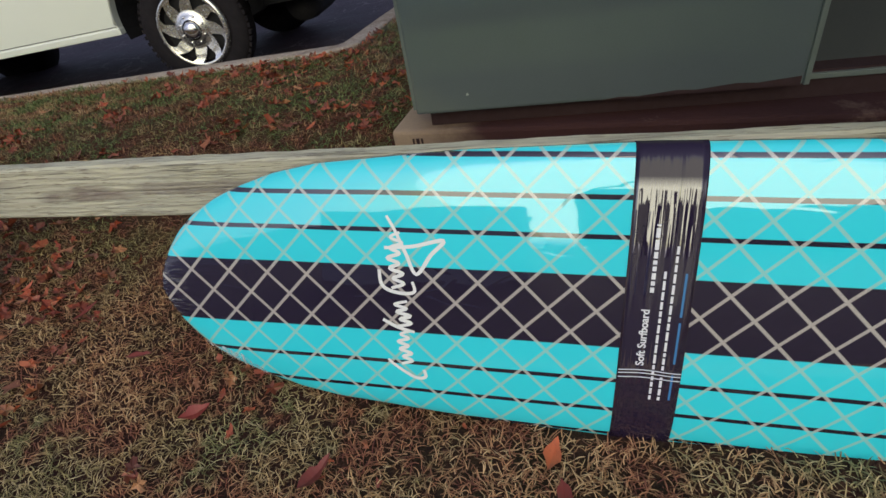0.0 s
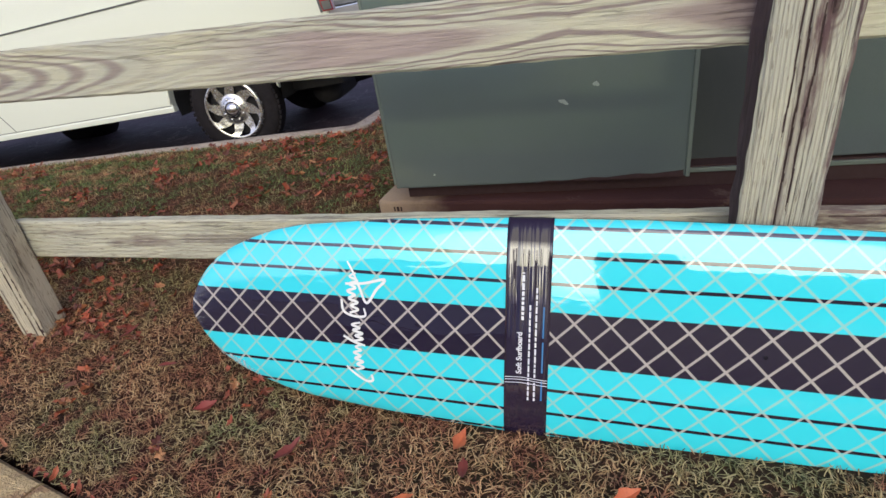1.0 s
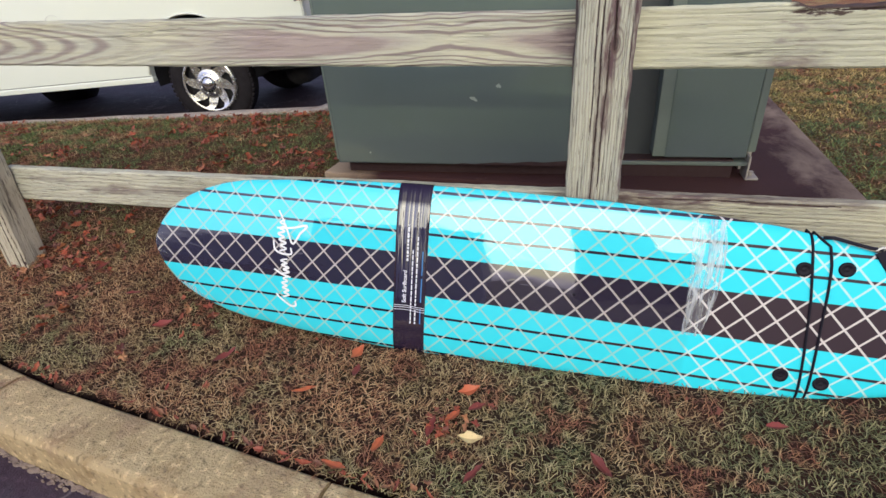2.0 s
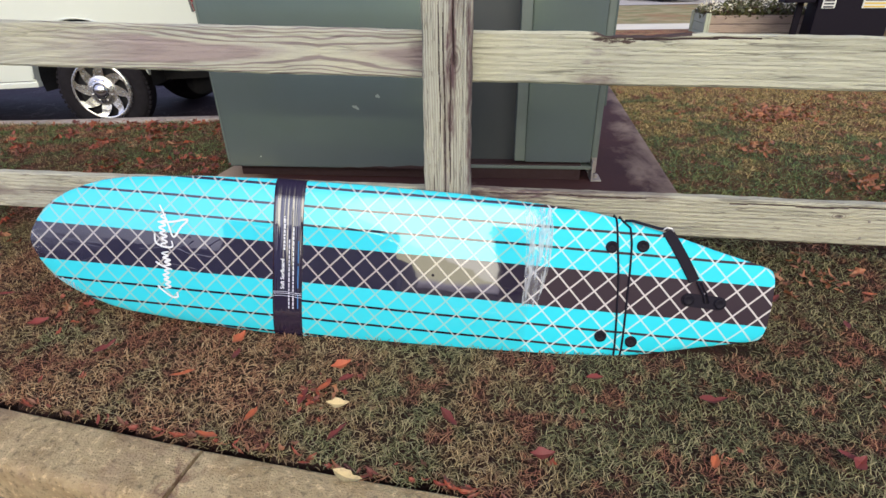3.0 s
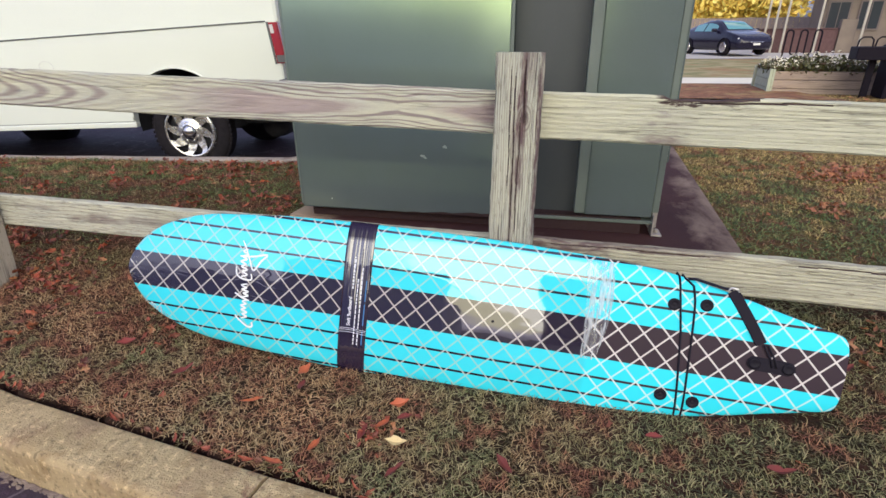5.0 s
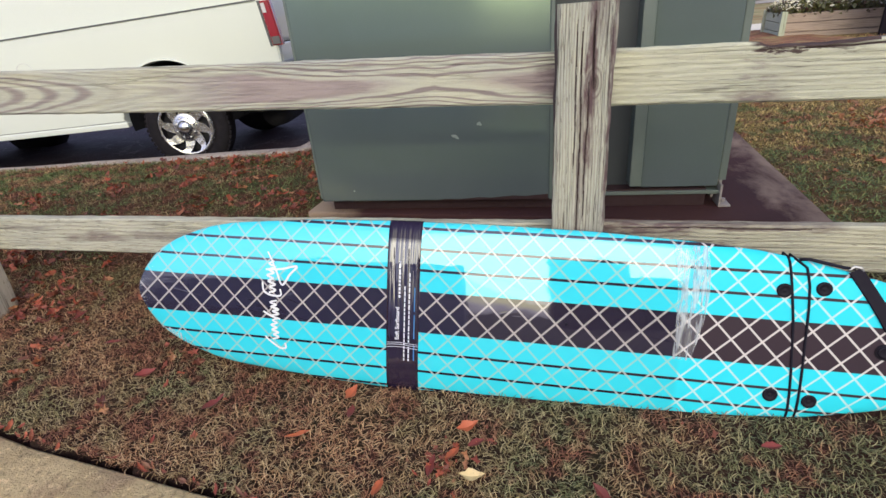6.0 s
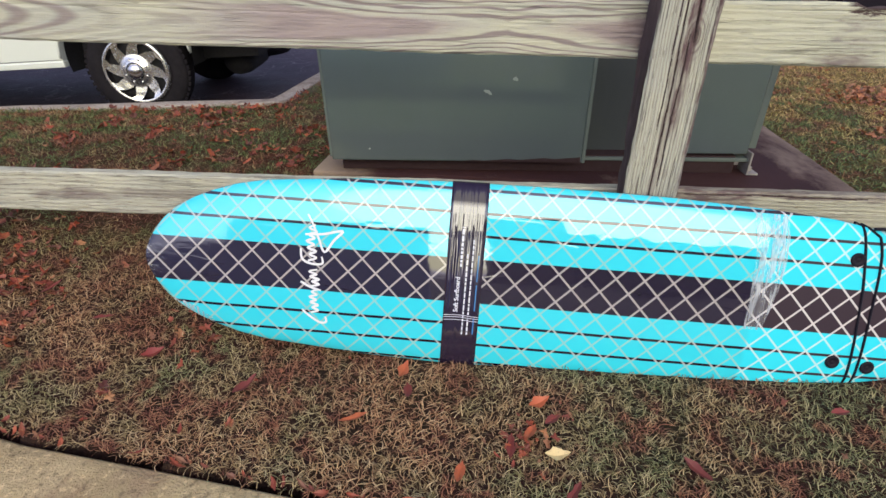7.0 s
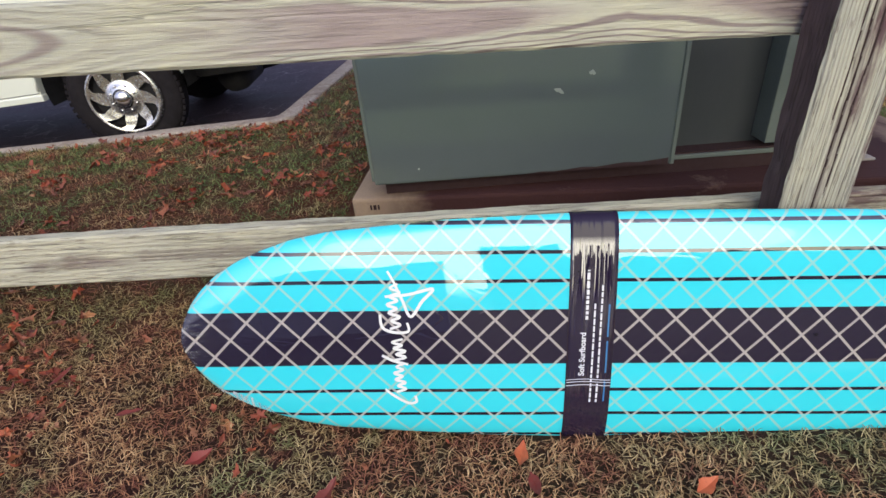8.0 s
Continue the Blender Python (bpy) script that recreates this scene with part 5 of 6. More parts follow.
# ---- van ----
def van_wheel(parent, x):
    w = part("wheel", lathe([(0.10, 0.20), (0.335, 0.20), (0.366, 0.185), (0.380, 0.150), (0.382, 0.06), (0.372, 0.030), (0.350, 0.012), (0.300, 0.006), (0.262, 0.010), (0.248, 0.022), (0.240, 0.045), (0.10, 0.06)], 56, "y"), RUBBER, parent, "black tyre with a chrome slotted cover", True)
    w.matrix_basis = pose(x, 0.03, 0.335) @ Matrix.Diagonal((0.86, 0.86, 0.86, 1))
    tread = bmesh.new()
    for k in range(56):
        a = 2 * math.pi * k / 56
        b = box(-0.013, 0.013, 0.030, 0.065, 0.366, 0.388)
        b.transform(Matrix.Rotation(a, 4, "Y"))
        tmp = bpy.data.meshes.new("block")
        b.to_mesh(tmp)
        b.free()
        tread.from_mesh(tmp)
        bpy.data.meshes.remove(tmp)
    part("tread", tread, RUBBER, w)
    # slotted dish: eight raked openings left between the spokes
    bm = bmesh.new()
    prof = [(0.060, -0.020), (0.075, -0.012), (0.088, -0.002), (0.100, 0.004), (0.112, 0.006), (0.125, 0.004), (0.138, 0.002), (0.150, 0.0), (0.162, -0.001), (0.175, -0.003), (0.187, -0.006), (0.196, -0.010), (0.203, -0.014), (0.213, -0.016), (0.222, -0.010), (0.228, 0.008)]
    prof = [(curve_at([(k, row[0]) for k, row in enumerate(prof)], q / 3), curve_at([(k, row[1]) for k, row in enumerate(prof)], q / 3)) for q in range(3 * len(prof) - 2)]
    n = 320
    rings = [[bm.verts.new((r * math.cos(2 * math.pi * k / n), h, r * math.sin(2 * math.pi * k / n))) for k in range(n)] for r, h in prof]
    for i in range(len(prof) - 1):
        r = 0.5 * (prof[i][0] + prof[i + 1][0])
        for k in range(n):
            turn = (8 * ((k + 0.5) / n + (r - 0.15) * 0.85)) % 1.0
            if 0.112 < r < 0.201 and 0.16 < turn < 0.20 + 0.56 * min(1.0, (r - 0.106) / 0.070):
                continue
            bm.faces.new((rings[i][k], rings[i][(k + 1) % n], rings[i + 1][(k + 1) % n], rings[i + 1][k]))
    cover = part("wheel_cover", bm, SILVER, w, "slotted chrome wheel cover", True)
    cover.matrix_basis = Matrix.Diagonal((1.1, 1.0, 1.1, 1))
    part("wheel_well", lathe([(0.05, 0.030), (0.21, 0.030), (0.21, 0.040), (0.05, 0.040)], 32), UNDERBODY, w)
    part("hub_cap", lathe([(0.0005, -0.050), (0.020, -0.049), (0.040, -0.044), (0.052, -0.035), (0.060, -0.020), (0.064, 0.0)], 32), CHROME, w, "domed chrome hub cap", True)
    for k in range(8):
        a = 2 * math.pi * (k + 0.4) / 8
        part("lug_nut", lathe([(0.001, -0.020), (0.007, -0.019), (0.010, -0.012), (0.011, 0.004)], 8, "y", (0.087 * math.cos(a), 0.0, 0.087 * math.sin(a))), CHROME, w, "", True)
    return w


def van():
    at = pose(-1.925, 2.03, 0.11, 0, 0, 7.3) @ pose(0, 0, 0, 0, -1.7, 0)
    v = thing("parked_van", at, "cream-white panel van parked beyond the kerb", "van")
    front, rear = -4.0, 0.86
    belt = lambda x: 1.10 + 0.026 * x
    lower = [(rear, 0.54), (rear, belt(rear)), (front, belt(front)), (front, 0.37), (-2.96, 0.38)] + arc(-2.56, 0.41, 0.39, 180, 0, 18) + [(-2.16, 0.395), (-0.425, 0.405)] + arc(-0.02, 0.415, 0.405, 178, 2, 24) + [(0.40, 0.52)]
    part("lower_body", slab(lower, 0.0, 0.05, "y", 0.008), VAN_WHITE, v, "white side panel with a round wheel arch")
    up = part("upper_body", slab([(rear - 0.01, belt(rear)), (rear - 0.03, 1.95), (front + 0.9, 1.95), (front, belt(front))], 0.0, 0.05, "y", 0.010), VAN_WHITE, v)
    up.matrix_basis = pose(0, 0.012 + 1.1 * math.sin(radians(-4)) + 0.077, 0.012, -4, 0, 0)
    part("crease", slab([(front, belt(front) + 0.001), (rear - 0.09, belt(rear) - 0.002), (rear - 0.09, belt(rear) + 0.006), (front, belt(front) + 0.009)], -0.003, 0.03, "y"), VAN_TRIM, v, "thin dark body crease")
    part("body_shell", box(front, rear, 0.055, 1.80, 0.845, 1.95, 0.03), VAN_WHITE, v)
    part("rear_corner", box(0.41, rear, 0.055, 1.80, 0.50, 0.843, 0.01), VAN_WHITE, v)
    part("sill_box", box(-2.12, -0.45, 0.055, 1.80, 0.50, 0.843, 0.01), VAN_WHITE, v)
    part("underbody", box(front, rear - 0.1, 0.25, 1.70, 0.36, 0.498), UNDERBODY, v, "dark underside")
    part("rocker_trim", box(-2.15, -0.42, -0.006, 0.05, 0.385, 0.425, 0.008), VAN_WHITE, v)
    part("side_seam", box(-2.15, -0.43, -0.0015, 0.01, 0.4295, 0.4335), VAN_TRIM, v)
    part("door_seam", slab([(-1.752, 0.434), (-1.746, 0.434), (-1.846, 0.62), (-1.852, 0.62)], -0.0015, 0.01, "y"), VAN_TRIM, v)
    # rolled lip round the rear arch
    lip = [(x, -0.004, z) for x, z in arc(-0.02, 0.415, 0.412, 176, 4, 30)]
    part("arch_lip", tube(lip, 0.008, 6), VAN_WHITE, v, "", True)
    for cx, r in ((-0.02, 0.402), (-2.56, 0.387)):
        bm = bmesh.new()
        inner = arc(cx, 0.415, r, 190, -10, 26)
        near = [bm.verts.new((x, 0.045, z)) for x, z in inner]
        far = [bm.verts.new((x, 0.50, z)) for x, z in inner]
        for k in range(len(inner) - 1):
            bm.faces.new((near[k], near[k + 1], far[k + 1], far[k]))
        bm.faces.new(far)
        part("wheel_arch_liner", bm, UNDERBODY, v)
    part("front_corner", box(front, -3.0, 0.055, 1.80, 0.50, 0.843, 0.01), VAN_WHITE, v)
    van_wheel(v, 0.0)
    van_wheel(v, -2.56)
    for x in (0.0, -2.56):
        part("far_tyre", lathe([(0.20, 0.0), (0.31, 0.0), (0.33, 0.03), (0.33, 0.2), (0.31, 0.23), (0.20, 0.23)], 36, "y", (x, 1.45, 0.33)), RUBBER, v, "", True)
    part("axle", tube([(0, 0.25, 0.36), (0, 0.8, 0.36), (0, 0.9, 0.36), (0, 1.5, 0.36)], [0.04, 0.04, 0.14, 0.05], 12), UNDERBODY, v)
    part("muffler", lathe([(0.01, -0.35), (0.10, -0.33), (0.115, -0.2), (0.115, 0.2), (0.10, 0.33), (0.01, 0.35)], 16, "y", (0.55, 0.75, 0.31)), UNDERBODY, v, "", True)
    part("spare_tyre", lathe([(0.15, 0.0), (0.33, 0.0), (0.36, 0.05), (0.36, 0.16), (0.33, 0.21), (0.15, 0.21)], 28, "z", (0.45, 1.15, 0.26)), RUBBER, v, "", True)
    part("rear_bumper", box(rear - 0.05, rear + 0.13, -0.01, 1.75, 0.56, 0.72, 0.03), VAN_TRIM, v)
    light = part("tail_light", slab([(rear - 0.030, 0.83), (rear + 0.040, 0.83), (rear + 0.012, 1.115), (rear - 0.058, 1.115)], -0.012, 0.05, "y", 0.008), RED_LENS, v, "red tail lamp")
    part("reversing_lens", slab([(rear - 0.022, 0.838), (rear + 0.034, 0.838), (rear + 0.029, 0.888), (rear - 0.027, 0.888)], -0.0145, 0.0, "y"), VAN_TRIM, light)
    part("lamp_surround", slab([(rear - 0.046, 0.826), (rear - 0.032, 0.826), (rear - 0.060, 1.118), (rear - 0.074, 1.118)], -0.008, 0.04, "y"), VAN_TRIM, light)
    part("reflector", slab([(rear - 0.044, 1.04), (rear - 0.018, 1.04), (rear - 0.024, 1.10), (rear - 0.050, 1.10)], -0.0145, 0.0, "y"), WHITE_LENS, light, "pale clear lens")
    rim = [(-1.04 + 0.058 * math.cos(t), -0.002, 0.865 + 0.045 * math.sin(t)) for t in [2 * math.pi * k / 24 for k in range(25)]]
    part("fuel_door", tube(rim, 0.0014, 5), WHITE_LENS, v, "round fuel filler flap")
    part("side_window", slab([(-3.7, 1.35), (-2.9, 1.35), (-2.9, 1.75), (-3.5, 1.75)], 0.030, 0.045, "y"), BLACK_METAL, v)
    return v


van()


# ---- planters, barbecue and the far side ----
def bunch(count, size, spread, seed, flower_share):
    """Leaf and petal triangles scattered in a low mound; returns two sets of verts and faces."""
    rng = np.random.default_rng(seed)
    sets = []
    for n, small in ((count, 1.0), (int(count * flower_share), 0.72)):
        p = rng.uniform(-1, 1, (n, 3)) * np.array(spread)
        top = np.cos(p[:, 0] / spread[0] * 1.3) * np.cos(p[:, 1] / spread[1] * 1.2)
        lumps = 0.5 + 0.5 * np.sin(p[:, 0] * 9 + seed) * np.cos(p[:, 1] * 11)
        p[:, 2] = np.abs(p[:, 2]) * (0.35 + 0.65 * top) * (0.7 + 0.3 * lumps)
        if small < 1:
            p[:, 2] = spread[2] * (0.45 + 0.65 * top) * (0.75 + 0.35 * lumps) * rng.uniform(0.55, 1.0, n)
        a, b = rng.normal(size=(n, 3)), rng.normal(size=(n, 3))
        a *= (size * small * rng.uniform(0.6, 1.3, n) / np.linalg.norm(a, axis=1))[:, None]
        b *= (size * small * 0.6 * rng.uniform(0.6, 1.3, n) / np.linalg.norm(b, axis=1))[:, None]
        v = np.stack([p - a, p + b, p + a, p - b], 1).reshape(-1, 3)
        sets.append((v.tolist(), np.arange(4 * n).reshape(-1, 4).tolist()))
    return sets


def planter(at, length, depth, boards, label, petals, seed, wood=None):
    t = thing("planter", at, label, "planter", "raised planters")
    high = 0.15
    for k in range(boards):
        for name, y0 in (("front_board", 0.0), ("back_board", depth - 0.07)):
            part(name, box(0.0, length, y0, y0 + 0.07, k * high, (k + 1) * high - 0.008, 0.008), wood or PLANTER_WOOD, t)
        for x0 in (-0.0, length - 0.07):
            part("end_board", box(x0 - 0.004, x0 + 0.074, 0.072, depth - 0.072, k * high, (k + 1) * high - 0.008, 0.008), PLANTER_END, t)
    for x in (-0.04, length - 0.04):
        for y in (-0.02, depth - 0.06):
            part("corner_post", box(x, x + 0.09, y, y + 0.09, 0.0, boards * high + 0.03, 0.008), PLANTER_END, t)
    part("soil", box(0.06, length - 0.06, 0.06, depth - 0.06, 0.05, boards * high - 0.04), TURF, t)
    leaves, flowers = bunch(5200, 0.042, (length / 2 + 0.01, depth / 2 + 0.01, 0.34), seed, 0.13)
    bed = thing("bedding_flowers", at @ pose(length / 2, depth / 2, boards * high - 0.05), "low bedding plants in bloom in the raised planter", "flowers", "planter flowers")
    stuff_mesh("foliage", *leaves, FOLIAGE, bed)
    stuff_mesh("blossom", *flowers, petals, bed)


def barbecue():
    g = thing("barbecue", pose(6.10, 7.9, 0.17, 0, 0, -14), "black metal barbecue with hood, side shelf and warning labels", "barbecue")
    part("firebox", box(0, 1.02, 0, 0.62, 0.02, 0.80, 0.02), BLACK_METAL, g)
    part("hood", box(0.03, 0.99, 0.04, 0.60, 0.815, 1.22, 0.07, 3), BLACK_METAL, g)
    part("hood_rim", box(-0.01, 1.03, -0.02, 0.64, 0.795, 0.822, 0.006), BLACK_METAL, g)
    part("side_shelf", box(-0.46, -0.02, 0.05, 0.55, 0.60, 0.80, 0.015), BLACK_METAL, g)
    part("leg", box(-0.22, -0.13, 0.24, 0.33, 0.0, 0.60, 0.006), BLACK_METAL, g)
    for x in (-0.35, -0.12):
        part("handle", tube([(x - 0.10, 0.2, 0.80), (x - 0.09, 0.2, 0.90), (x - 0.05, 0.2, 0.94), (x + 0.05, 0.2, 0.94), (x + 0.09, 0.2, 0.90), (x + 0.10, 0.2, 0.80)], 0.012, 8), BLACK_METAL, g)
    for x0, x1, z0, z1, m in ((0.06, 0.24, 0.52, 0.70, LABEL_WHITE), (0.60, 0.92, 0.52, 0.66, LABEL_WHITE)):
        lab = part("warning_label", box(x0, x1, -0.004, 0.0, z0, z1), m, g, "pale printed label")
        rows = 4 if x0 < 0.3 else 3
        for k in range(rows):
            z = z0 + (z1 - z0) * (k + 0.5) / rows
            yellow = x0 > 0.3 and k < 2
            part("text_bar", box(x0 + 0.02, x1 - 0.02, -0.006, -0.0041, z - 0.014, z + 0.010), LABEL_YELLOW if yellow else INK, lab)
    part("wheel", lathe([(0.01, 0.0), (0.08, 0.0), (0.09, 0.01), (0.09, 0.05), (0.01, 0.06)], 20, "y", (0.95, 0.64, 0.09)), BLACK_METAL, g)


def patch(name, outline, lift, material, label, category):
    """A strip laid on the ground, bent to it."""
    bm = bmesh.new()
    x0, x1, y0, y1 = outline
    nx, ny = 12, 6
    grid = [[bm.verts.new((x0 + (x1 - x0) * i / nx, y0 + (y1 - y0) * j / ny, curve_at(RISE, y0 + (y1 - y0) * j / ny) + lift)) for i in range(nx + 1)] for j in range(ny + 1)]
    for j in range(ny):
        for i in range(nx):
            bm.faces.new((grid[j][i], grid[j][i + 1], grid[j + 1][i + 1], grid[j + 1][i]))
    tagged(mesh_object(name, bm, material, kind="structure"), label, category)


CAR_LINE = [  # along, lower edge, shoulder height, roof height, half width
    (-2.20, 0.42, 0.72, 0.74, 0.66), (-2.14, 0.30, 0.88, 0.94, 0.78), (-1.85, 0.24, 0.94, 1.04, 0.85), (-1.45, 0.22, 0.95, 1.16, 0.88), (-1.0, 0.20, 0.95, 1.34, 0.89), (-0.5, 0.20, 0.94, 1.43, 0.90), (0.0, 0.20, 0.93, 1.43, 0.90), (0.35, 0.20, 0.92, 1.36, 0.90), (0.75, 0.20, 0.91, 1.16, 0.90), (1.05, 0.20, 0.90, 0.98, 0.89), (1.45, 0.21, 0.84, 0.90, 0.88), (1.80, 0.22, 0.75, 0.81, 0.84), (2.05, 0.24, 0.64, 0.69, 0.76), (2.16, 0.32, 0.56, 0.58, 0.62)]


def car_ring(x):
    low, shoulder, roof, half = (curve_at([(row[0], row[k]) for row in CAR_LINE], x) for k in (1, 2, 3, 4))
    lean = 0.20 * max(0.0, min(1.0, (roof - shoulder) / 0.45))
    one = [(half * 0.93, low), (half, low + 0.16), (half * 1.0, 0.5 * (low + shoulder) + 0.05), (half * 0.97, shoulder), (half * 0.97 - lean, shoulder + (roof - shoulder) * 0.75), (half * 0.80 - lean, shoulder + (roof - shoulder) * 0.97), (half * 0.3, roof)]
    return [(x, y, z) for y, z in one] + [(x, -y, z) for y, z in reversed(one)]


def car():
    at = pose(8.50, 24.8, 0.43, 0, 0, -72)
    c = thing("parked_car", at, "dark blue saloon car parked across the lawn", "car")
    paint = plain("dark_blue_paint", (0.010, 0.008, 0.022), 0.25, 0.0, 0.6)
    glass = plain("tinted_glass", (0.10, 0.30, 0.29), 0.08, 0.0, 1.0)
    paint.node_tree.nodes["Principled BSDF"].inputs["Specular IOR Level"].default_value = 0.12
    bm = bmesh.new()
    rings = [[bm.verts.new(p) for p in car_ring(-2.2 + 4.36 * k / 40)] for k in range(41)]
    for p, q in zip(rings, rings[1:]):
        for k in range(14):
            bm.faces.new((p[k], p[(k + 1) % 14], q[(k + 1) % 14], q[k]))
    bm.faces.new(rings[0]), bm.faces.new(rings[-1])
    part("body", bm, paint, c, "dark blue bodywork", True)

    def pane(name, x0, x1, lo, hi, side):
        """A sheet of glass 12 mm proud of the shell, between ring corners lo and hi."""
        bm2 = bmesh.new()
        rows = []
        for k in range(7):
            r = [Vector(p) for p in car_ring(x0 + (x1 - x0) * k / 6)]
            a, b = r[lo], r[hi]
            off = Vector((0.010, 0, 0.012)) if side == 0 else Vector((0, 0.012 * side, 0.006))
            rows.append([bm2.verts.new(a.lerp(b, f) + off) for f in (0.06, 0.5, 0.94)])
        for p, q in zip(rows, rows[1:]):
            for k in (0, 1):
                bm2.faces.new((p[k], p[k + 1], q[k + 1], q[k]))
        part(name, bm2, glass, c, "", True)
    pane("windscreen", 0.28, 0.98, 5, 8, 0)
    pane("rear_window", -1.0, -1.6, 5, 8, 0)
    for s, lo, hi in ((1, 3, 4), (-1, 10, 9)):
        pane("side_window", -0.25, 0.60, lo, hi, s)
        pane("side_window", -1.05, -0.32, lo, hi, s)
        part("headlight", box(1.72, 2.04, 0.58 * s - 0.18, 0.58 * s + 0.18, 0.58, 0.70, 0.05, 3), WHITE_LENS, c)
        part("fog_lamp", box(1.98, 2.10, 0.56 * s - 0.09, 0.56 * s + 0.09, 0.32, 0.41, 0.03), WHITE_LENS, c)
        part("mirror", box(0.55, 0.72, 0.98 * s - 0.09, 0.98 * s + 0.09, 0.94, 1.07, 0.04, 3), paint, c, "", True)
        for x in (1.32, -1.33):
            w = part("wheel", lathe([(0.02, -0.10), (0.30, -0.10), (0.32, -0.06), (0.32, 0.08), (0.30, 0.10), (0.02, 0.10)], 24, "y", (x, 0.82 * s, 0.32)), RUBBER, c, "", True)
            f = 0.106 * s
            part("rim", lathe([(0.01, f - 0.008), (0.20, f - 0.008), (0.21, f + 0.008), (0.01, f + 0.008)], 20, "y", (x, 0.82 * s, 0.32)), CHROME, w)
            part("wheel_arch", tube([(x + 0.36 * math.cos(t), 0.905 * s, 0.32 + 0.36 * math.sin(t)) for t in [math.pi * k / 12 for k in range(13)]], 0.025, 6), BLACK_METAL, c)
    part("grille", box(2.02, 2.15, -0.42, 0.42, 0.30, 0.44, 0.03), BLACK_METAL, c)
    part("badge_bar", box(2.10, 2.178, -0.30, 0.30, 0.505, 0.53, 0.008), CHROME, c)
    part("number_plate", box(2.14, 2.185, -0.15, 0.15, 0.40, 0.48, 0.004), WHITE_PAINT, c)


def bike_rack():
    r = thing("bicycle_rack", pose(9.92, 22.0, 0.36, 0, 0, -16), "black serpentine tube bicycle rack", "bicycle rack")
    pts = [(0.0, 0, 0.0), (0.0, 0, 0.90)]
    x = 0.0
    for k in range(5):
        top = k % 2 == 0
        cz = 0.90 if top else 0.24
        pts += [(x + 0.115 - 0.115 * math.cos(a), 0, cz + (0.115 if top else -0.115) * math.sin(a)) for a in [math.pi * j / 8 for j in range(1, 9)]]
        x += 0.23
    pts += [(x, 0, 0.0)]
    part("bent_tube", tube(pts, 0.03, 8), BLACK_METAL, r, "", True)


def building():
    b = thing("pavilion", pose(9.2, 27.0, 0.40, 0, 0, -12), "low tan building with white posts and dark windows", "building")
    wall_m = surface("tan_siding", (0.22, 0.175, 0.135), (0.18, 0.145, 0.115), 0.8, 2, 60, 0.2)
    post_m = surface("cream_post_paint", (0.42, 0.375, 0.30), (0.34, 0.31, 0.25), 0.7, 3, 60, 0.1)
    stone = surface("brown_brick", (0.125, 0.070, 0.066), (0.098, 0.056, 0.054), 0.85, 9, 60, 0.4)
    roof_m = surface("brown_shingles", (0.13, 0.10, 0.09), (0.10, 0.08, 0.07), 0.9, 9, 60, 0.4)
    frame_m = surface("brown_frame_paint", (0.15, 0.115, 0.10), (0.12, 0.09, 0.08), 0.6, 3, 60, 0.1)
    part("wall", box(4.35, 11.4, 3.0, 6.0, 0.0, 3.2, 0.02), wall_m, b)
    part("wall", box(11.42, 24.0, 2.6, 6.0, 0.0, 3.2, 0.02), stone, b, "brown brick end wall")
    part("roof", slab([(4.0, 3.2), (24.8, 3.2), (24.2, 5.2), (4.6, 5.2)], 2.0, 7.0, "y"), roof_m, b)
    for x in (4.45, 5.72, 7.3, 9.2):
        w = part("window", box(x, x + 0.95, 2.93, 2.99, 1.0, 2.35, 0.01), frame_m, b, "brown framed window")
        for k in (0, 1):
            part("pane", box(x + 0.07 + 0.42 * k, x + 0.45 + 0.42 * k, 2.915, 2.931, 1.08, 2.27), plain("dark_pane", (0.04, 0.045, 0.05), 0.1), w)
    part("parapet", box(1.25, 4.46, 0.0, 0.25, 0.0, 1.05, 0.02), stone, b, "low brown brick wall")
    part("parapet_cap", box(1.2, 4.47, -0.05, 0.30, 1.052, 1.10, 0.01), stone, b)
    for x in (1.50, 1.86, 2.26, 3.55, 5.2, 6.6, 10.2, 10.9, 11.9):
        part("post", box(x, x + 0.09, -0.4, -0.31, 0.0, 3.3, 0.01), post_m, b, "slender cream post")
    part("pier", box(4.48, 5.08, -0.10, 0.40, 0.0, 1.45, 0.02), wall_m, b, "tan rendered pier")
    part("beam", box(0.1, 12.2, -0.45, -0.22, 3.3, 3.55, 0.02), WHITE_PAINT, b)


def far_fence():
    f = thing("board_fence", pose(-1.0, 36.0, 0.52, 0, 0, 0), "grey board fence behind the car park", "fence")
    m = surface("grey_boards", (0.30, 0.24, 0.19), (0.25, 0.20, 0.17), 0.9, 3, 40, 0.2)
    for k in range(60):
        part("board", box(k * 0.30, k * 0.30 + 0.285, 0.0, 0.03, 0.0, 1.75 + 0.02 * math.sin(k * 7.0), 0.004, 1), m, f)


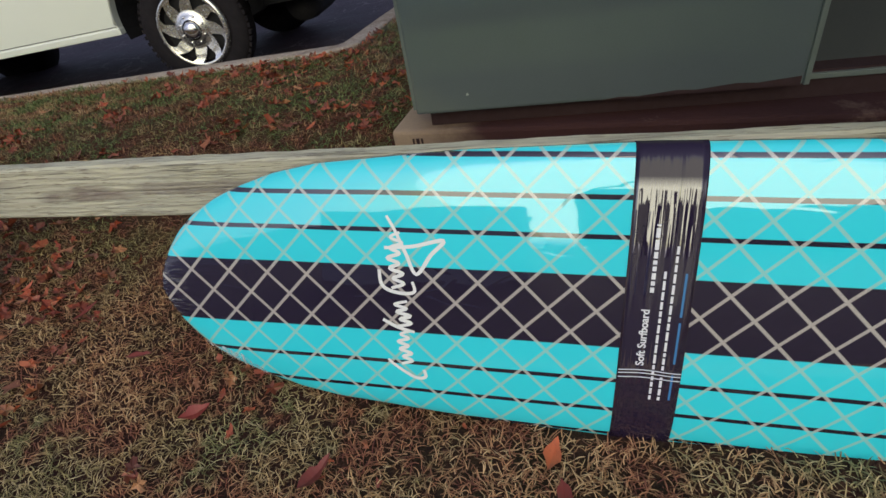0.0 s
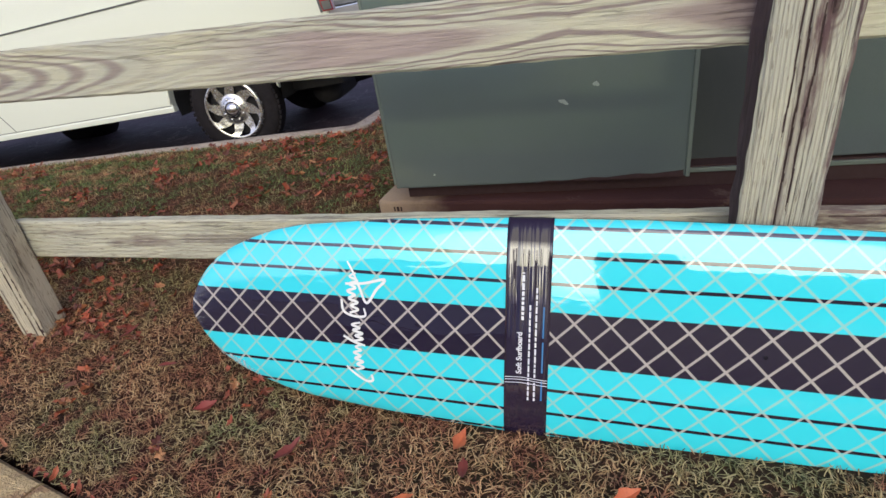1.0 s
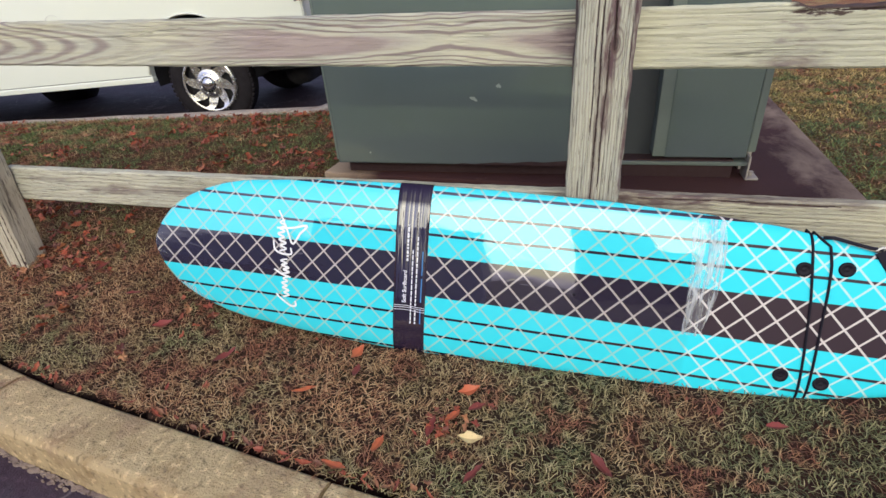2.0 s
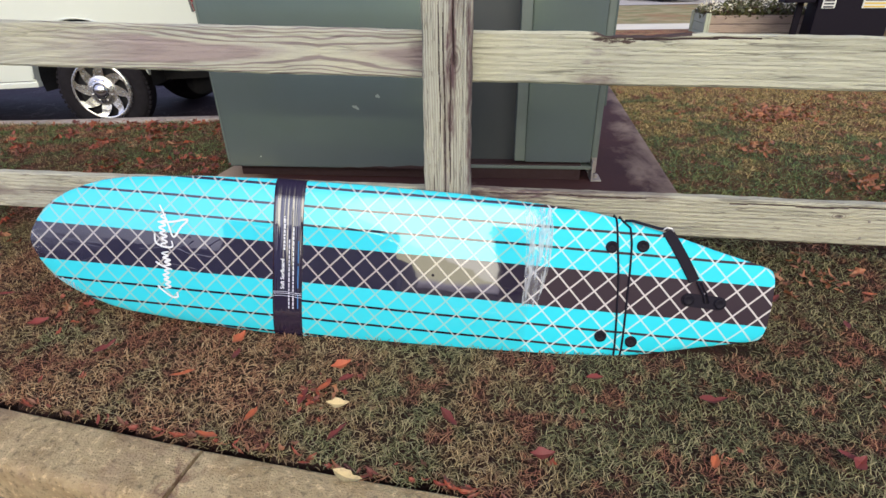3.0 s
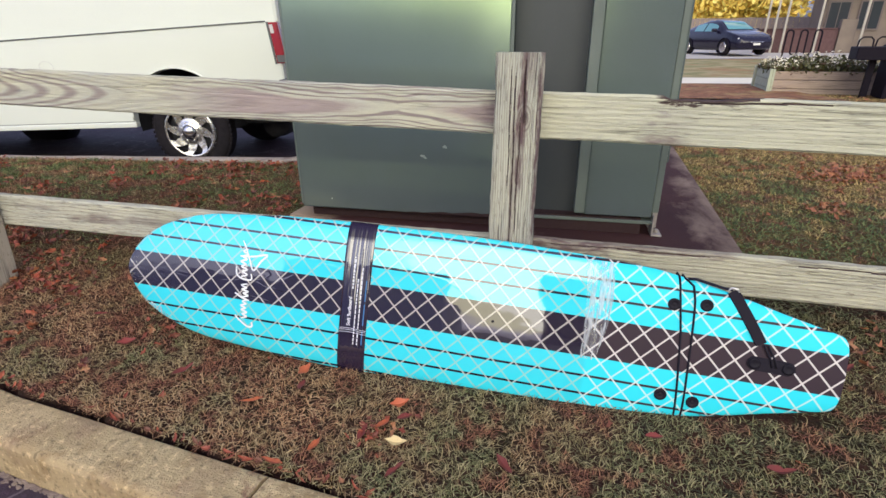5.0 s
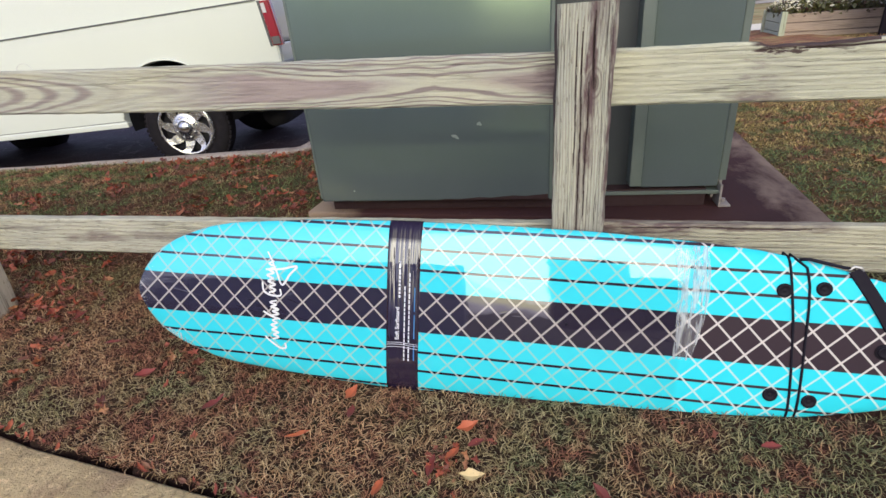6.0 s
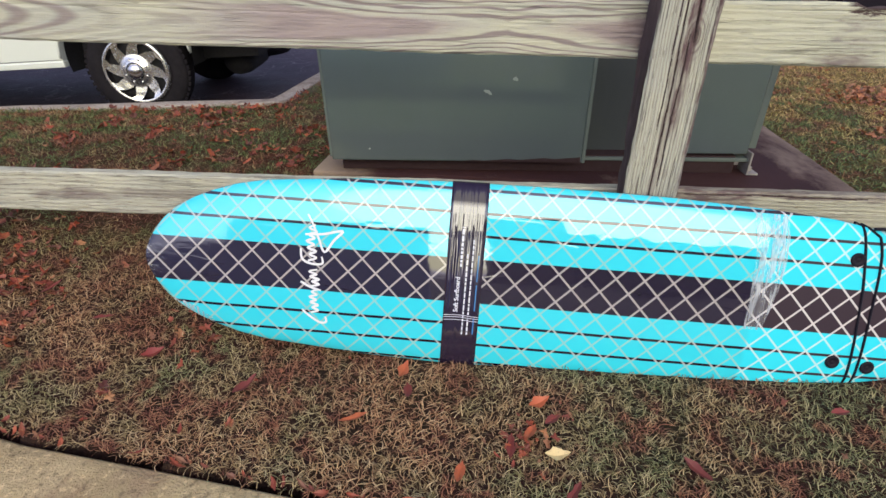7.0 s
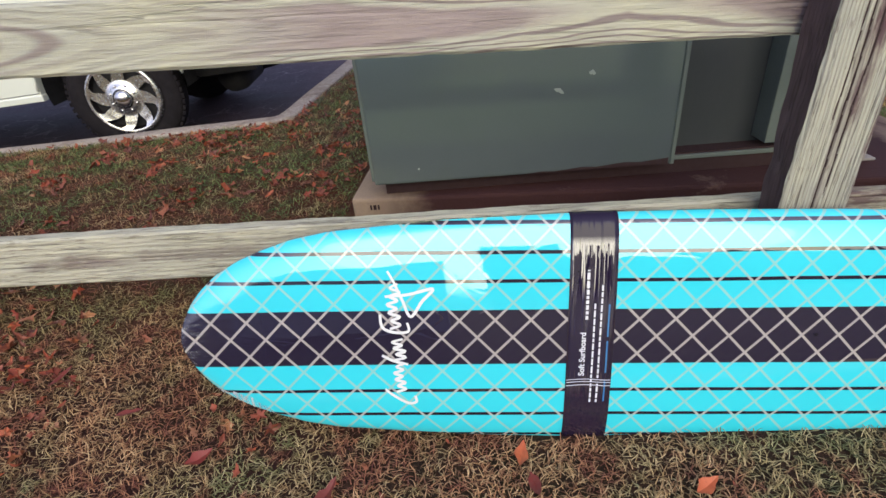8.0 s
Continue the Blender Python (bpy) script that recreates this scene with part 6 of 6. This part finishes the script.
def tree(at, tall, spread, seed, label, leaf, count=9000):
    t = thing("tree", at, label, "tree", "trees behind the fence")
    rng = random.Random(seed)
    bm = bmesh.new()
    tips = []
    def limb(p, way, length, r, depth):
        q = [p]
        for k in range(4):
            way = (way + Vector((rng.uniform(-0.25, 0.25), rng.uniform(-0.25, 0.25), rng.uniform(-0.05, 0.2)))).normalized()
            q.append(q[-1] + way * length / 4)
        tube(q, [r * (1 - 0.14 * k) for k in range(5)], 7, bm)
        tips.extend(q[2:])
        if depth:
            for k in range(3 if depth > 1 else 2):
                a = rng.uniform(0, 6.28)
                limb(q[rng.choice((2, 3, 4))], (way * 0.7 + Vector((math.cos(a), math.sin(a), 0.25))).normalized(), length * 0.66, r * 0.5, depth - 1)
    limb(Vector((0, 0, -0.1)), Vector((0, 0, 1)), tall * 0.42, tall * 0.022, 3)
    part("trunk", bm, BARK, t, "", True)
    nrng = np.random.default_rng(seed)
    base = np.array([tuple(p) for p in tips])[nrng.integers(0, len(tips), count)]
    p = base + nrng.normal(size=(count, 3)) * spread
    a, b = nrng.normal(size=(count, 3)), nrng.normal(size=(count, 3))
    a *= 0.22 / np.linalg.norm(a, axis=1)[:, None]
    b *= 0.15 / np.linalg.norm(b, axis=1)[:, None]
    v = np.stack([p - a, p + b, p + a, p - b], 1).reshape(-1, 3)
    stuff_mesh("crown", v.tolist(), np.arange(4 * count).reshape(-1, 4).tolist(), leaf, t)


patch("path", (2.2, 30.0, 10.9, 13.0), 0.03, PALE_PATH, "pale concrete path across the lawn", "path")
patch("car_park", (1.0, 30.0, 21.5, 35.8), 0.03, PALE_LOT, "pale grey surface of the far car park", "road")
patch("lawn_far", (1.5, 30.0, 13.0, 21.5), 0.012, FAR_LAWN, "dry olive lawn beyond the path", "lawn")
patch("mulch_bed", (2.3, 5.3, 7.2, 10.9), 0.035, MULCH, "red-brown leaf mulch beside the planter", "mulch")
planter(pose(4.86, 9.0, 0.11, 0, 0, -8), 1.70, 1.3, 3, "weathered timber planter with white bedding flowers", PETALS, 5)
planter(pose(9.0, 10.4, 0.15, 0, 0, -8), 1.6, 1.2, 3, "timber planter with red and white bedding flowers", RED_PETALS, 8)
planter(pose(8.7, 9.0, 0.16, 0, 0, -48), 3.2, 1.3, 2, "low grey timber planter crowded with white flowers", PETALS, 11, PLANTER_GREY)
barbecue()
car()
bike_rack()
hedge = thing("shrub", pose(16.2, 15.6, 0.20, 0, 0, -10), "dark purple-leaved shrub beside the brick building", "shrub")
stuff_mesh("foliage", *bunch(9000, 0.055, (2.6, 0.8, 1.35), 21, 0.0)[0], SHRUB, hedge)
building()
far_fence()
tree(pose(11.5, 42.0, 0.8), 5.2, 0.85, 3, "broad tree with bright yellow autumn leaves", AUTUMN)
tree(pose(16.5, 44.0, 0.8), 5.6, 0.9, 7, "broad tree with bright yellow autumn leaves", AUTUMN)
tree(pose(14.0, 52.0, 0.8), 7.5, 1.0, 9, "broad tree with bright yellow autumn leaves", AUTUMN)


# ---- across the road ----
def street_behind():
    # all unseen; placed and toned to shape the board's reflections
    brick = surface("far_brick", (0.16, 0.11, 0.09), (0.13, 0.09, 0.075), 0.9, 3, 40, 0.3)
    pale_block = surface("pale_block_paint", (0.62, 0.65, 0.76), (0.56, 0.60, 0.72), 0.9, 1.2, 40, 0.2)
    # plain block in place of the unseen vehicle mirrored in the board
    bm = box(-2.35, -0.13, -4.92, -4.62, ROAD_FRONT - 0.1, 1.40, 0.02)
    tagged(mesh_object("wall_south", bm, pale_block, kind="structure"), "plain pale block standing for an unseen vehicle across the road", "wall")
    for name, x0, x1, top in (("wall_far", 2.45, 8.7, 14.0), ("wall_far_side", -60.0, -5.6, 4.2)):
        bm = box(x0, x1, -48.0, -38.0, ROAD_FRONT - 0.1, top, 0.05)
        side = name == "wall_far_side"
        tagged(mesh_object(name, bm, pale_block if side else brick, kind="structure"), "unseen pale block added for the board's reflections" if side else "plain brown building wall across the road", "wall")

    # dark trees close the view along the road
    woods = surface("far_tree_line", (0.055, 0.050, 0.030), (0.038, 0.036, 0.022), 0.95, 0.7, 6, 0.8, distance=0.2)
    ridge = [(8.8 + 0.7 * k, 8.6 + 1.7 * noise.noise((0.55 * k, 2, 0)) + 0.9 * noise.noise((1.9 * k, 5, 0))) for k in range(74)]
    bm = slab([(8.8, ROAD_FRONT - 0.1), (60.0, ROAD_FRONT - 0.1)] + ridge[::-1], -42.0, -38.0, "y")
    tagged(mesh_object("backdrop_trees", bm, woods, kind="structure"), "dark uneven tree line across the road", "backdrop")


street_behind()


# ---- lawn ----
def blades(count, x0, x1, y0, y1, tall, wide, seed, keep, joints=3, lift=1.0):
    """Thin grass blades, each curling over and aside as it grows, strewn over a stretch of the lawn."""
    rng = np.random.default_rng(seed)
    soft = 0.35  # neighbouring stretches thin out into each other
    x, y = rng.uniform(x0 - soft, x1 + soft, count), rng.uniform(y0, y1, count)
    share = np.clip(np.minimum(x - x0 + soft, x1 + soft - x) / (2 * soft), 0, 1)
    ok = np.array([keep(a, b) for a, b in zip(x, y)]) & (rng.uniform(0, 1, count) < share)
    x, y = x[ok], y[ok]
    n = len(x)
    z = np.array([height(a, b) for a, b in zip(x, y)]) + rng.uniform(-0.004, 0.006, n)
    head, curl = rng.uniform(0, 2 * np.pi, n), rng.normal(0, 1.1, n)
    rise, droop = rng.uniform(0.25, 1.1, n) * lift, rng.uniform(0.6, 1.9, n)
    long = tall * rng.uniform(0.5, 1.3, n) / (joints + 1)
    w = wide * rng.uniform(0.7, 1.25, n)
    p = np.stack([x, y, z], 1)
    rows = []
    for k in range(joints + 1):
        f = k / (joints + 1)
        a, e = head + curl * f, rise - droop * f
        side = np.stack([-np.sin(a), np.cos(a), 0.25 * np.sin(a * 3)], 1) * (w * (1 - 0.35 * f))[:, None]
        rows += [p - side, p + side]
        p = p + np.stack([np.cos(a) * np.cos(e), np.sin(a) * np.cos(e), np.sin(e)], 1) * long[:, None]
        p[:, 2] = np.maximum(p[:, 2], z + 0.003)
    v = np.stack(rows + [p], 1).reshape(-1, 3)
    size = 2 * joints + 3
    base = np.arange(n)[:, None] * size
    quads = np.concatenate([base + np.array([[2 * k, 2 * k + 1, 2 * k + 3, 2 * k + 2]]) for k in range(joints)]).tolist()
    tris = (base + np.array([[2 * joints, 2 * joints + 1, 2 * joints + 2]])).tolist()
    return v, quads, tris


BOARD_EDGE = [(board_frame() @ Vector((s, -a, 0.0))) for s, a in HALF]


def under_board(x, y):
    """Strip left bare so that dark soil draws the board's shadow line."""
    if not 0.1 < x < BOARD_EDGE[-1].x:
        return False
    edge = curve_at([(p.x, p.y) for p in BOARD_EDGE], x)
    return edge + 0.004 < y < edge + 0.045


def free_lawn(x, y):
    if y < kerb_line(x) + 0.008 or in_van_lot(x, y):
        return False
    if x < -0.95 and y > van_kerb_line(min(x, -1.13)) - 0.01:
        return False
    u, v = 0.9962 * (x + 0.275) - 0.0872 * (y - 0.637), 0.0872 * (x + 0.275) + 0.9962 * (y - 0.637)
    return not (-0.115 < u < 2.005 and -0.05 < v < 3.26)


def lawn():
    front = lambda x, y: free_lawn(x, y) and not under_board(x, y)
    sets = [
        blades(150000, -2.0, 3.3, -0.95, 0.35, 0.031, 0.00110, 1, front),
        blades(90000, -3.6, 0.4, 0.35, 2.4, 0.032, 0.0015, 2, free_lawn, 2),
        blades(26000, -1.7, 0.1, 2.4, 4.6, 0.036, 0.0019, 7, free_lawn, 1),
        blades(130000, 1.5, 5.5, 0.30, 4.2, 0.038, 0.0022, 3, free_lawn, 2, 0.85),
        blades(60000, -6.0, -2.0, -0.6, 2.2, 0.038, 0.0020, 4, free_lawn, 1),
        blades(36000, 1.0, 11.0, 4.2, 8.6, 0.045, 0.0048, 5, free_lawn, 1, 0.7),
        blades(60000, 3.3, 7.0, -1.05, 0.35, 0.036, 0.0018, 6, free_lawn, 1),
    ]
    verts, faces, base = [], [], 0
    for v, quads, tris in sets:
        verts += v.tolist()
        faces += [[i + base for i in f] for f in quads] + [[i + base for i in f] for f in tris]
        base += len(v)
    stuff_mesh("grass", verts, faces, BLADES, label="short dry lawn grass, green and straw brown", category="grass")


def leaf_shape(length, width, curl, seed):
    """A pointed oval leaf, curled along its rib; verts and faces of one leaf."""
    rng = random.Random(seed)
    n = 8
    verts, faces = [], []
    twist = rng.uniform(-0.6, 0.6)
    for i in range(n + 1):
        t = i / n
        w = width * (math.sin(math.pi * t ** 0.85) ** 0.9 if 0 < t < 1 else 0.03) * rng.uniform(0.62, 1.15)
        x = (t - 0.5) * length
        lift = curl * (2 * t - 1) ** 2 * length * 0.5
        for k in (-1, 0, 1):
            verts.append((x, w * k * 0.5, lift + (0.25 * w * abs(k) * (1 + twist * k)) + 0.004))
    for i in range(n):
        for k in (0, 1):
            a = i * 3 + k
            faces.append((a, a + 1, a + 4, a + 3))
    return verts, faces


def scrap_shape(size, seed):
    """A fallen maple leaf, five-lobed and crumpled, or a ragged scrap of one."""
    rng = random.Random(seed)
    lobes = rng.choice((3, 4, 5, 5))
    n = 2 * lobes + 1
    stretch = rng.uniform(0.55, 0.95)
    rim = []
    for k in range(n):
        a = 2 * math.pi * k / n
        r = size * 0.5 * (rng.uniform(0.9, 1.25) if k % 2 == 0 else rng.uniform(0.4, 0.62))
        rim.append((r * math.cos(a), r * stretch * math.sin(a), size * rng.uniform(0.0, 0.34)))
    return [(0, 0, 0.004)] + rim, [(0, 1 + k, 1 + (k + 1) % n) for k in range(n)]


def leaves():
    shapes = []
    for k in range(6):
        data = bpy.data.meshes.new("fallen_leaf")
        verts, faces = leaf_shape(0.056 + 0.005 * k, 0.025 + 0.003 * (k % 3), 0.1 + 0.12 * (k % 3), k)
        data.from_pydata(verts, [], faces)
        shapes.append(data)
    spots = [(0.529, -0.50, "y", 10), (0.297, -0.559, "o", 80), (0.13, -0.263, "o", 75), (0.555, -0.597, "r", 55), (0.21, -0.64, "o", -12), (0.62, -0.735, "y", -14), (0.53, -0.40, "r", 40), (0.47, -0.44, "o", 60), (0.50, -0.35, "o", 30), (0.42, -0.48, "r", 85), (0.02, -0.42, "o", 20), (1.60, -0.40, "r", 5), (1.53, -0.61, "o", 60), (1.87, -0.57, "r", -30), (1.88, -0.59, "r", 40), (2.31, -0.16, "o", 0), (2.63, -0.19, "r", 30), (2.34, -0.345, "o", 20), (1.28, -0.335, "r", 10), (0.15, -0.33, "r", 100), (-0.62, -0.23, "r", 40), (-0.85, -0.1, "r", 10), (-1.1, 0.02, "r", 70), (1.95, 0.05, "r", 30), (2.15, -0.05, "r", 70), (2.3, 0.1, "o", 10), (1.1, -0.62, "r", 10), (2.5, -0.3, "o", 45), (0.85, -0.52, "r", 130), (-0.3, -0.33, "r", 60)]
    mats = {"y": (YELLOW_LEAF, "pale yellow fallen leaf on the grass"), "o": (ORANGE_LEAF, "orange brown fallen leaf on the grass"), "r": (RED_LEAF, "dark red fallen leaf on the grass")}
    for i, (x, y, c, a) in enumerate(spots):
        m, label = mats[c]
        data = shapes[i % 6].copy() if i else shapes[2].copy()
        data.materials.append(m)
        ob = new("fallen_leaf", data)
        ob.matrix_world = pose(x, y, height(x, y) + 0.018, 6 * math.sin(i), 6 * math.cos(i), a)
        tagged(ob, label, "leaf", "fallen leaves")
    rng = random.Random(11)
    verts, faces = [], []
    zones = [(6000, -3.6, 0.3, 0.2, 2.2, 0.68), (420, -1.9, -0.45, -0.4, 0.25, 0.6), (220, -0.7, 3.2, -0.75, 0.1, 0.42), (2600, 1.6, 6.0, 0.4, 5.0, 0.62), (1600, 2.0, 9.0, 4.8, 10.7, 1.0), (160, -6.0, -3.0, -0.3, 1.8, 1.0), (900, -1.6, 0.1, 2.2, 4.6, 0.7)]
    for count, x0, x1, y0, y1, size in zones:
        for k in range(count):
            x, y = rng.uniform(x0, x1), rng.uniform(y0, y1)
            if 0.5 * noise.noise((x * 1.3, y * 1.3, 9)) + 0.9 * noise.noise((x * 5, y * 5, 4)) < rng.uniform(0.0, 0.42) or not free_lawn(x, y):
                continue
            v, f = scrap_shape(rng.uniform(0.035, 0.085) * size, k) if rng.random() < 0.65 else leaf_shape(rng.uniform(0.04, 0.08) * size, rng.uniform(0.014, 0.03) * size, rng.uniform(0.2, 1.0), k)
            m = pose(x, y, height(x, y) + rng.uniform(0.004, 0.016), rng.uniform(-35, 35), rng.uniform(-35, 35), rng.uniform(0, 360))
            base = len(verts)
            verts += [tuple(m @ Vector(p)) for p in v]
            faces += [tuple(i + base for i in q) for q in f]
    for cx, cy, sx, sy, count in ((2.82, 2.12, 0.17, 0.14, 170), (3.05, 2.3, 0.2, 0.1, 50), (2.80, 0.84, 0.13, 0.07, 70), (3.6, 1.3, 0.20, 0.12, 70), (3.3, 0.56, 0.12, 0.05, 40), (2.45, 1.35, 0.1, 0.1, 30), (3.9, 2.3, 0.3, 0.12, 60), (-1.75, 0.42, 0.12, 0.08, 60), (-1.35, 0.12, 0.14, 0.10, 70), (-1.75, -0.12, 0.10, 0.07, 60), (-1.3, 1.55, 0.25, 0.08, 60), (2.13, 0.17, 0.09, 0.05, 30), (2.66, 0.13, 0.10, 0.05, 30), (2.95, 0.02, 0.12, 0.06, 40), (1.55, -0.60, 0.03, 0.02, 7), (0.43, -0.47, 0.045, 0.035, 34), (0.53, -0.385, 0.03, 0.02, 9), (0.24, -0.655, 0.10, 0.010, 14)):
        for k in range(count):
            x, y = rng.gauss(cx, sx), rng.gauss(cy, sy)
            if not free_lawn(x, y):
                continue
            small = 0.5 if cy < -0.2 else 1.0
            v, f = scrap_shape(small * rng.uniform(0.03, 0.062), k) if rng.random() < 0.6 else leaf_shape(small * rng.uniform(0.03, 0.055), small * rng.uniform(0.010, 0.019), rng.uniform(0.3, 1.0), k)
            m = pose(x, y, height(x, y) + rng.uniform(0.010, 0.026), rng.uniform(-35, 35), rng.uniform(-35, 35), rng.uniform(0, 360))
            base = len(verts)
            verts += [tuple(m @ Vector(p)) for p in v]
            faces += [tuple(i + base for i in q) for q in f]
    # dry scraps caught in the gap behind the kerb
    for k in range(150):
        x = rng.uniform(-1.8, 2.6)
        y = kerb_line(x) + rng.uniform(0.002, 0.03)
        if noise.noise((x * 4, 3, 1)) < rng.uniform(-0.5, 0.3):
            continue
        v, f = leaf_shape(rng.uniform(0.02, 0.05), rng.uniform(0.007, 0.016), rng.uniform(0.2, 0.9), k)
        m = pose(x, y, height(x, y) + rng.uniform(0.004, 0.014), rng.uniform(-25, 25), rng.uniform(-25, 25), rng.gauss(-18, 30))
        base = len(verts)
        verts += [tuple(m @ Vector(p)) for p in v]
        faces += [tuple(i + base for i in q) for q in f]
    stuff_mesh("leaf_litter", verts, faces, LITTER, label="scattered red and brown dead leaves on the lawn", category="leaves")


def mulch_patch():
    """A low ragged mound of wet dark mulch on the lawn."""
    bm = bmesh.new()
    n, rings = 40, []
    for j in range(6):
        f = j / 5
        ring = []
        for k in range(n):
            a = 2 * math.pi * k / n
            r = (1 - f) * (1 + 0.18 * noise.noise((3 * math.cos(a), 3 * math.sin(a), 1)))
            x, y = 5.0 + 0.92 * r * math.cos(a) + 0.25 * r * math.sin(a), 1.62 + 0.36 * r * math.sin(a)
            ring.append(bm.verts.new((x, y, height(x, y) - 0.01 + 0.05 * f ** 0.5 + 0.008 * noise.noise((x * 30, y * 30, 0)))))
        rings.append(ring)
    for a, b in zip(rings, rings[1:]):
        for k in range(n):
            bm.faces.new((a[k], a[(k + 1) % n], b[(k + 1) % n], b[k]))
    tagged(mesh_object("mulch_mound", bm, MULCH_DARK), "low mound of dark wet mulch on the lawn", "mulch")


mulch_patch()
lawn()
leaves()
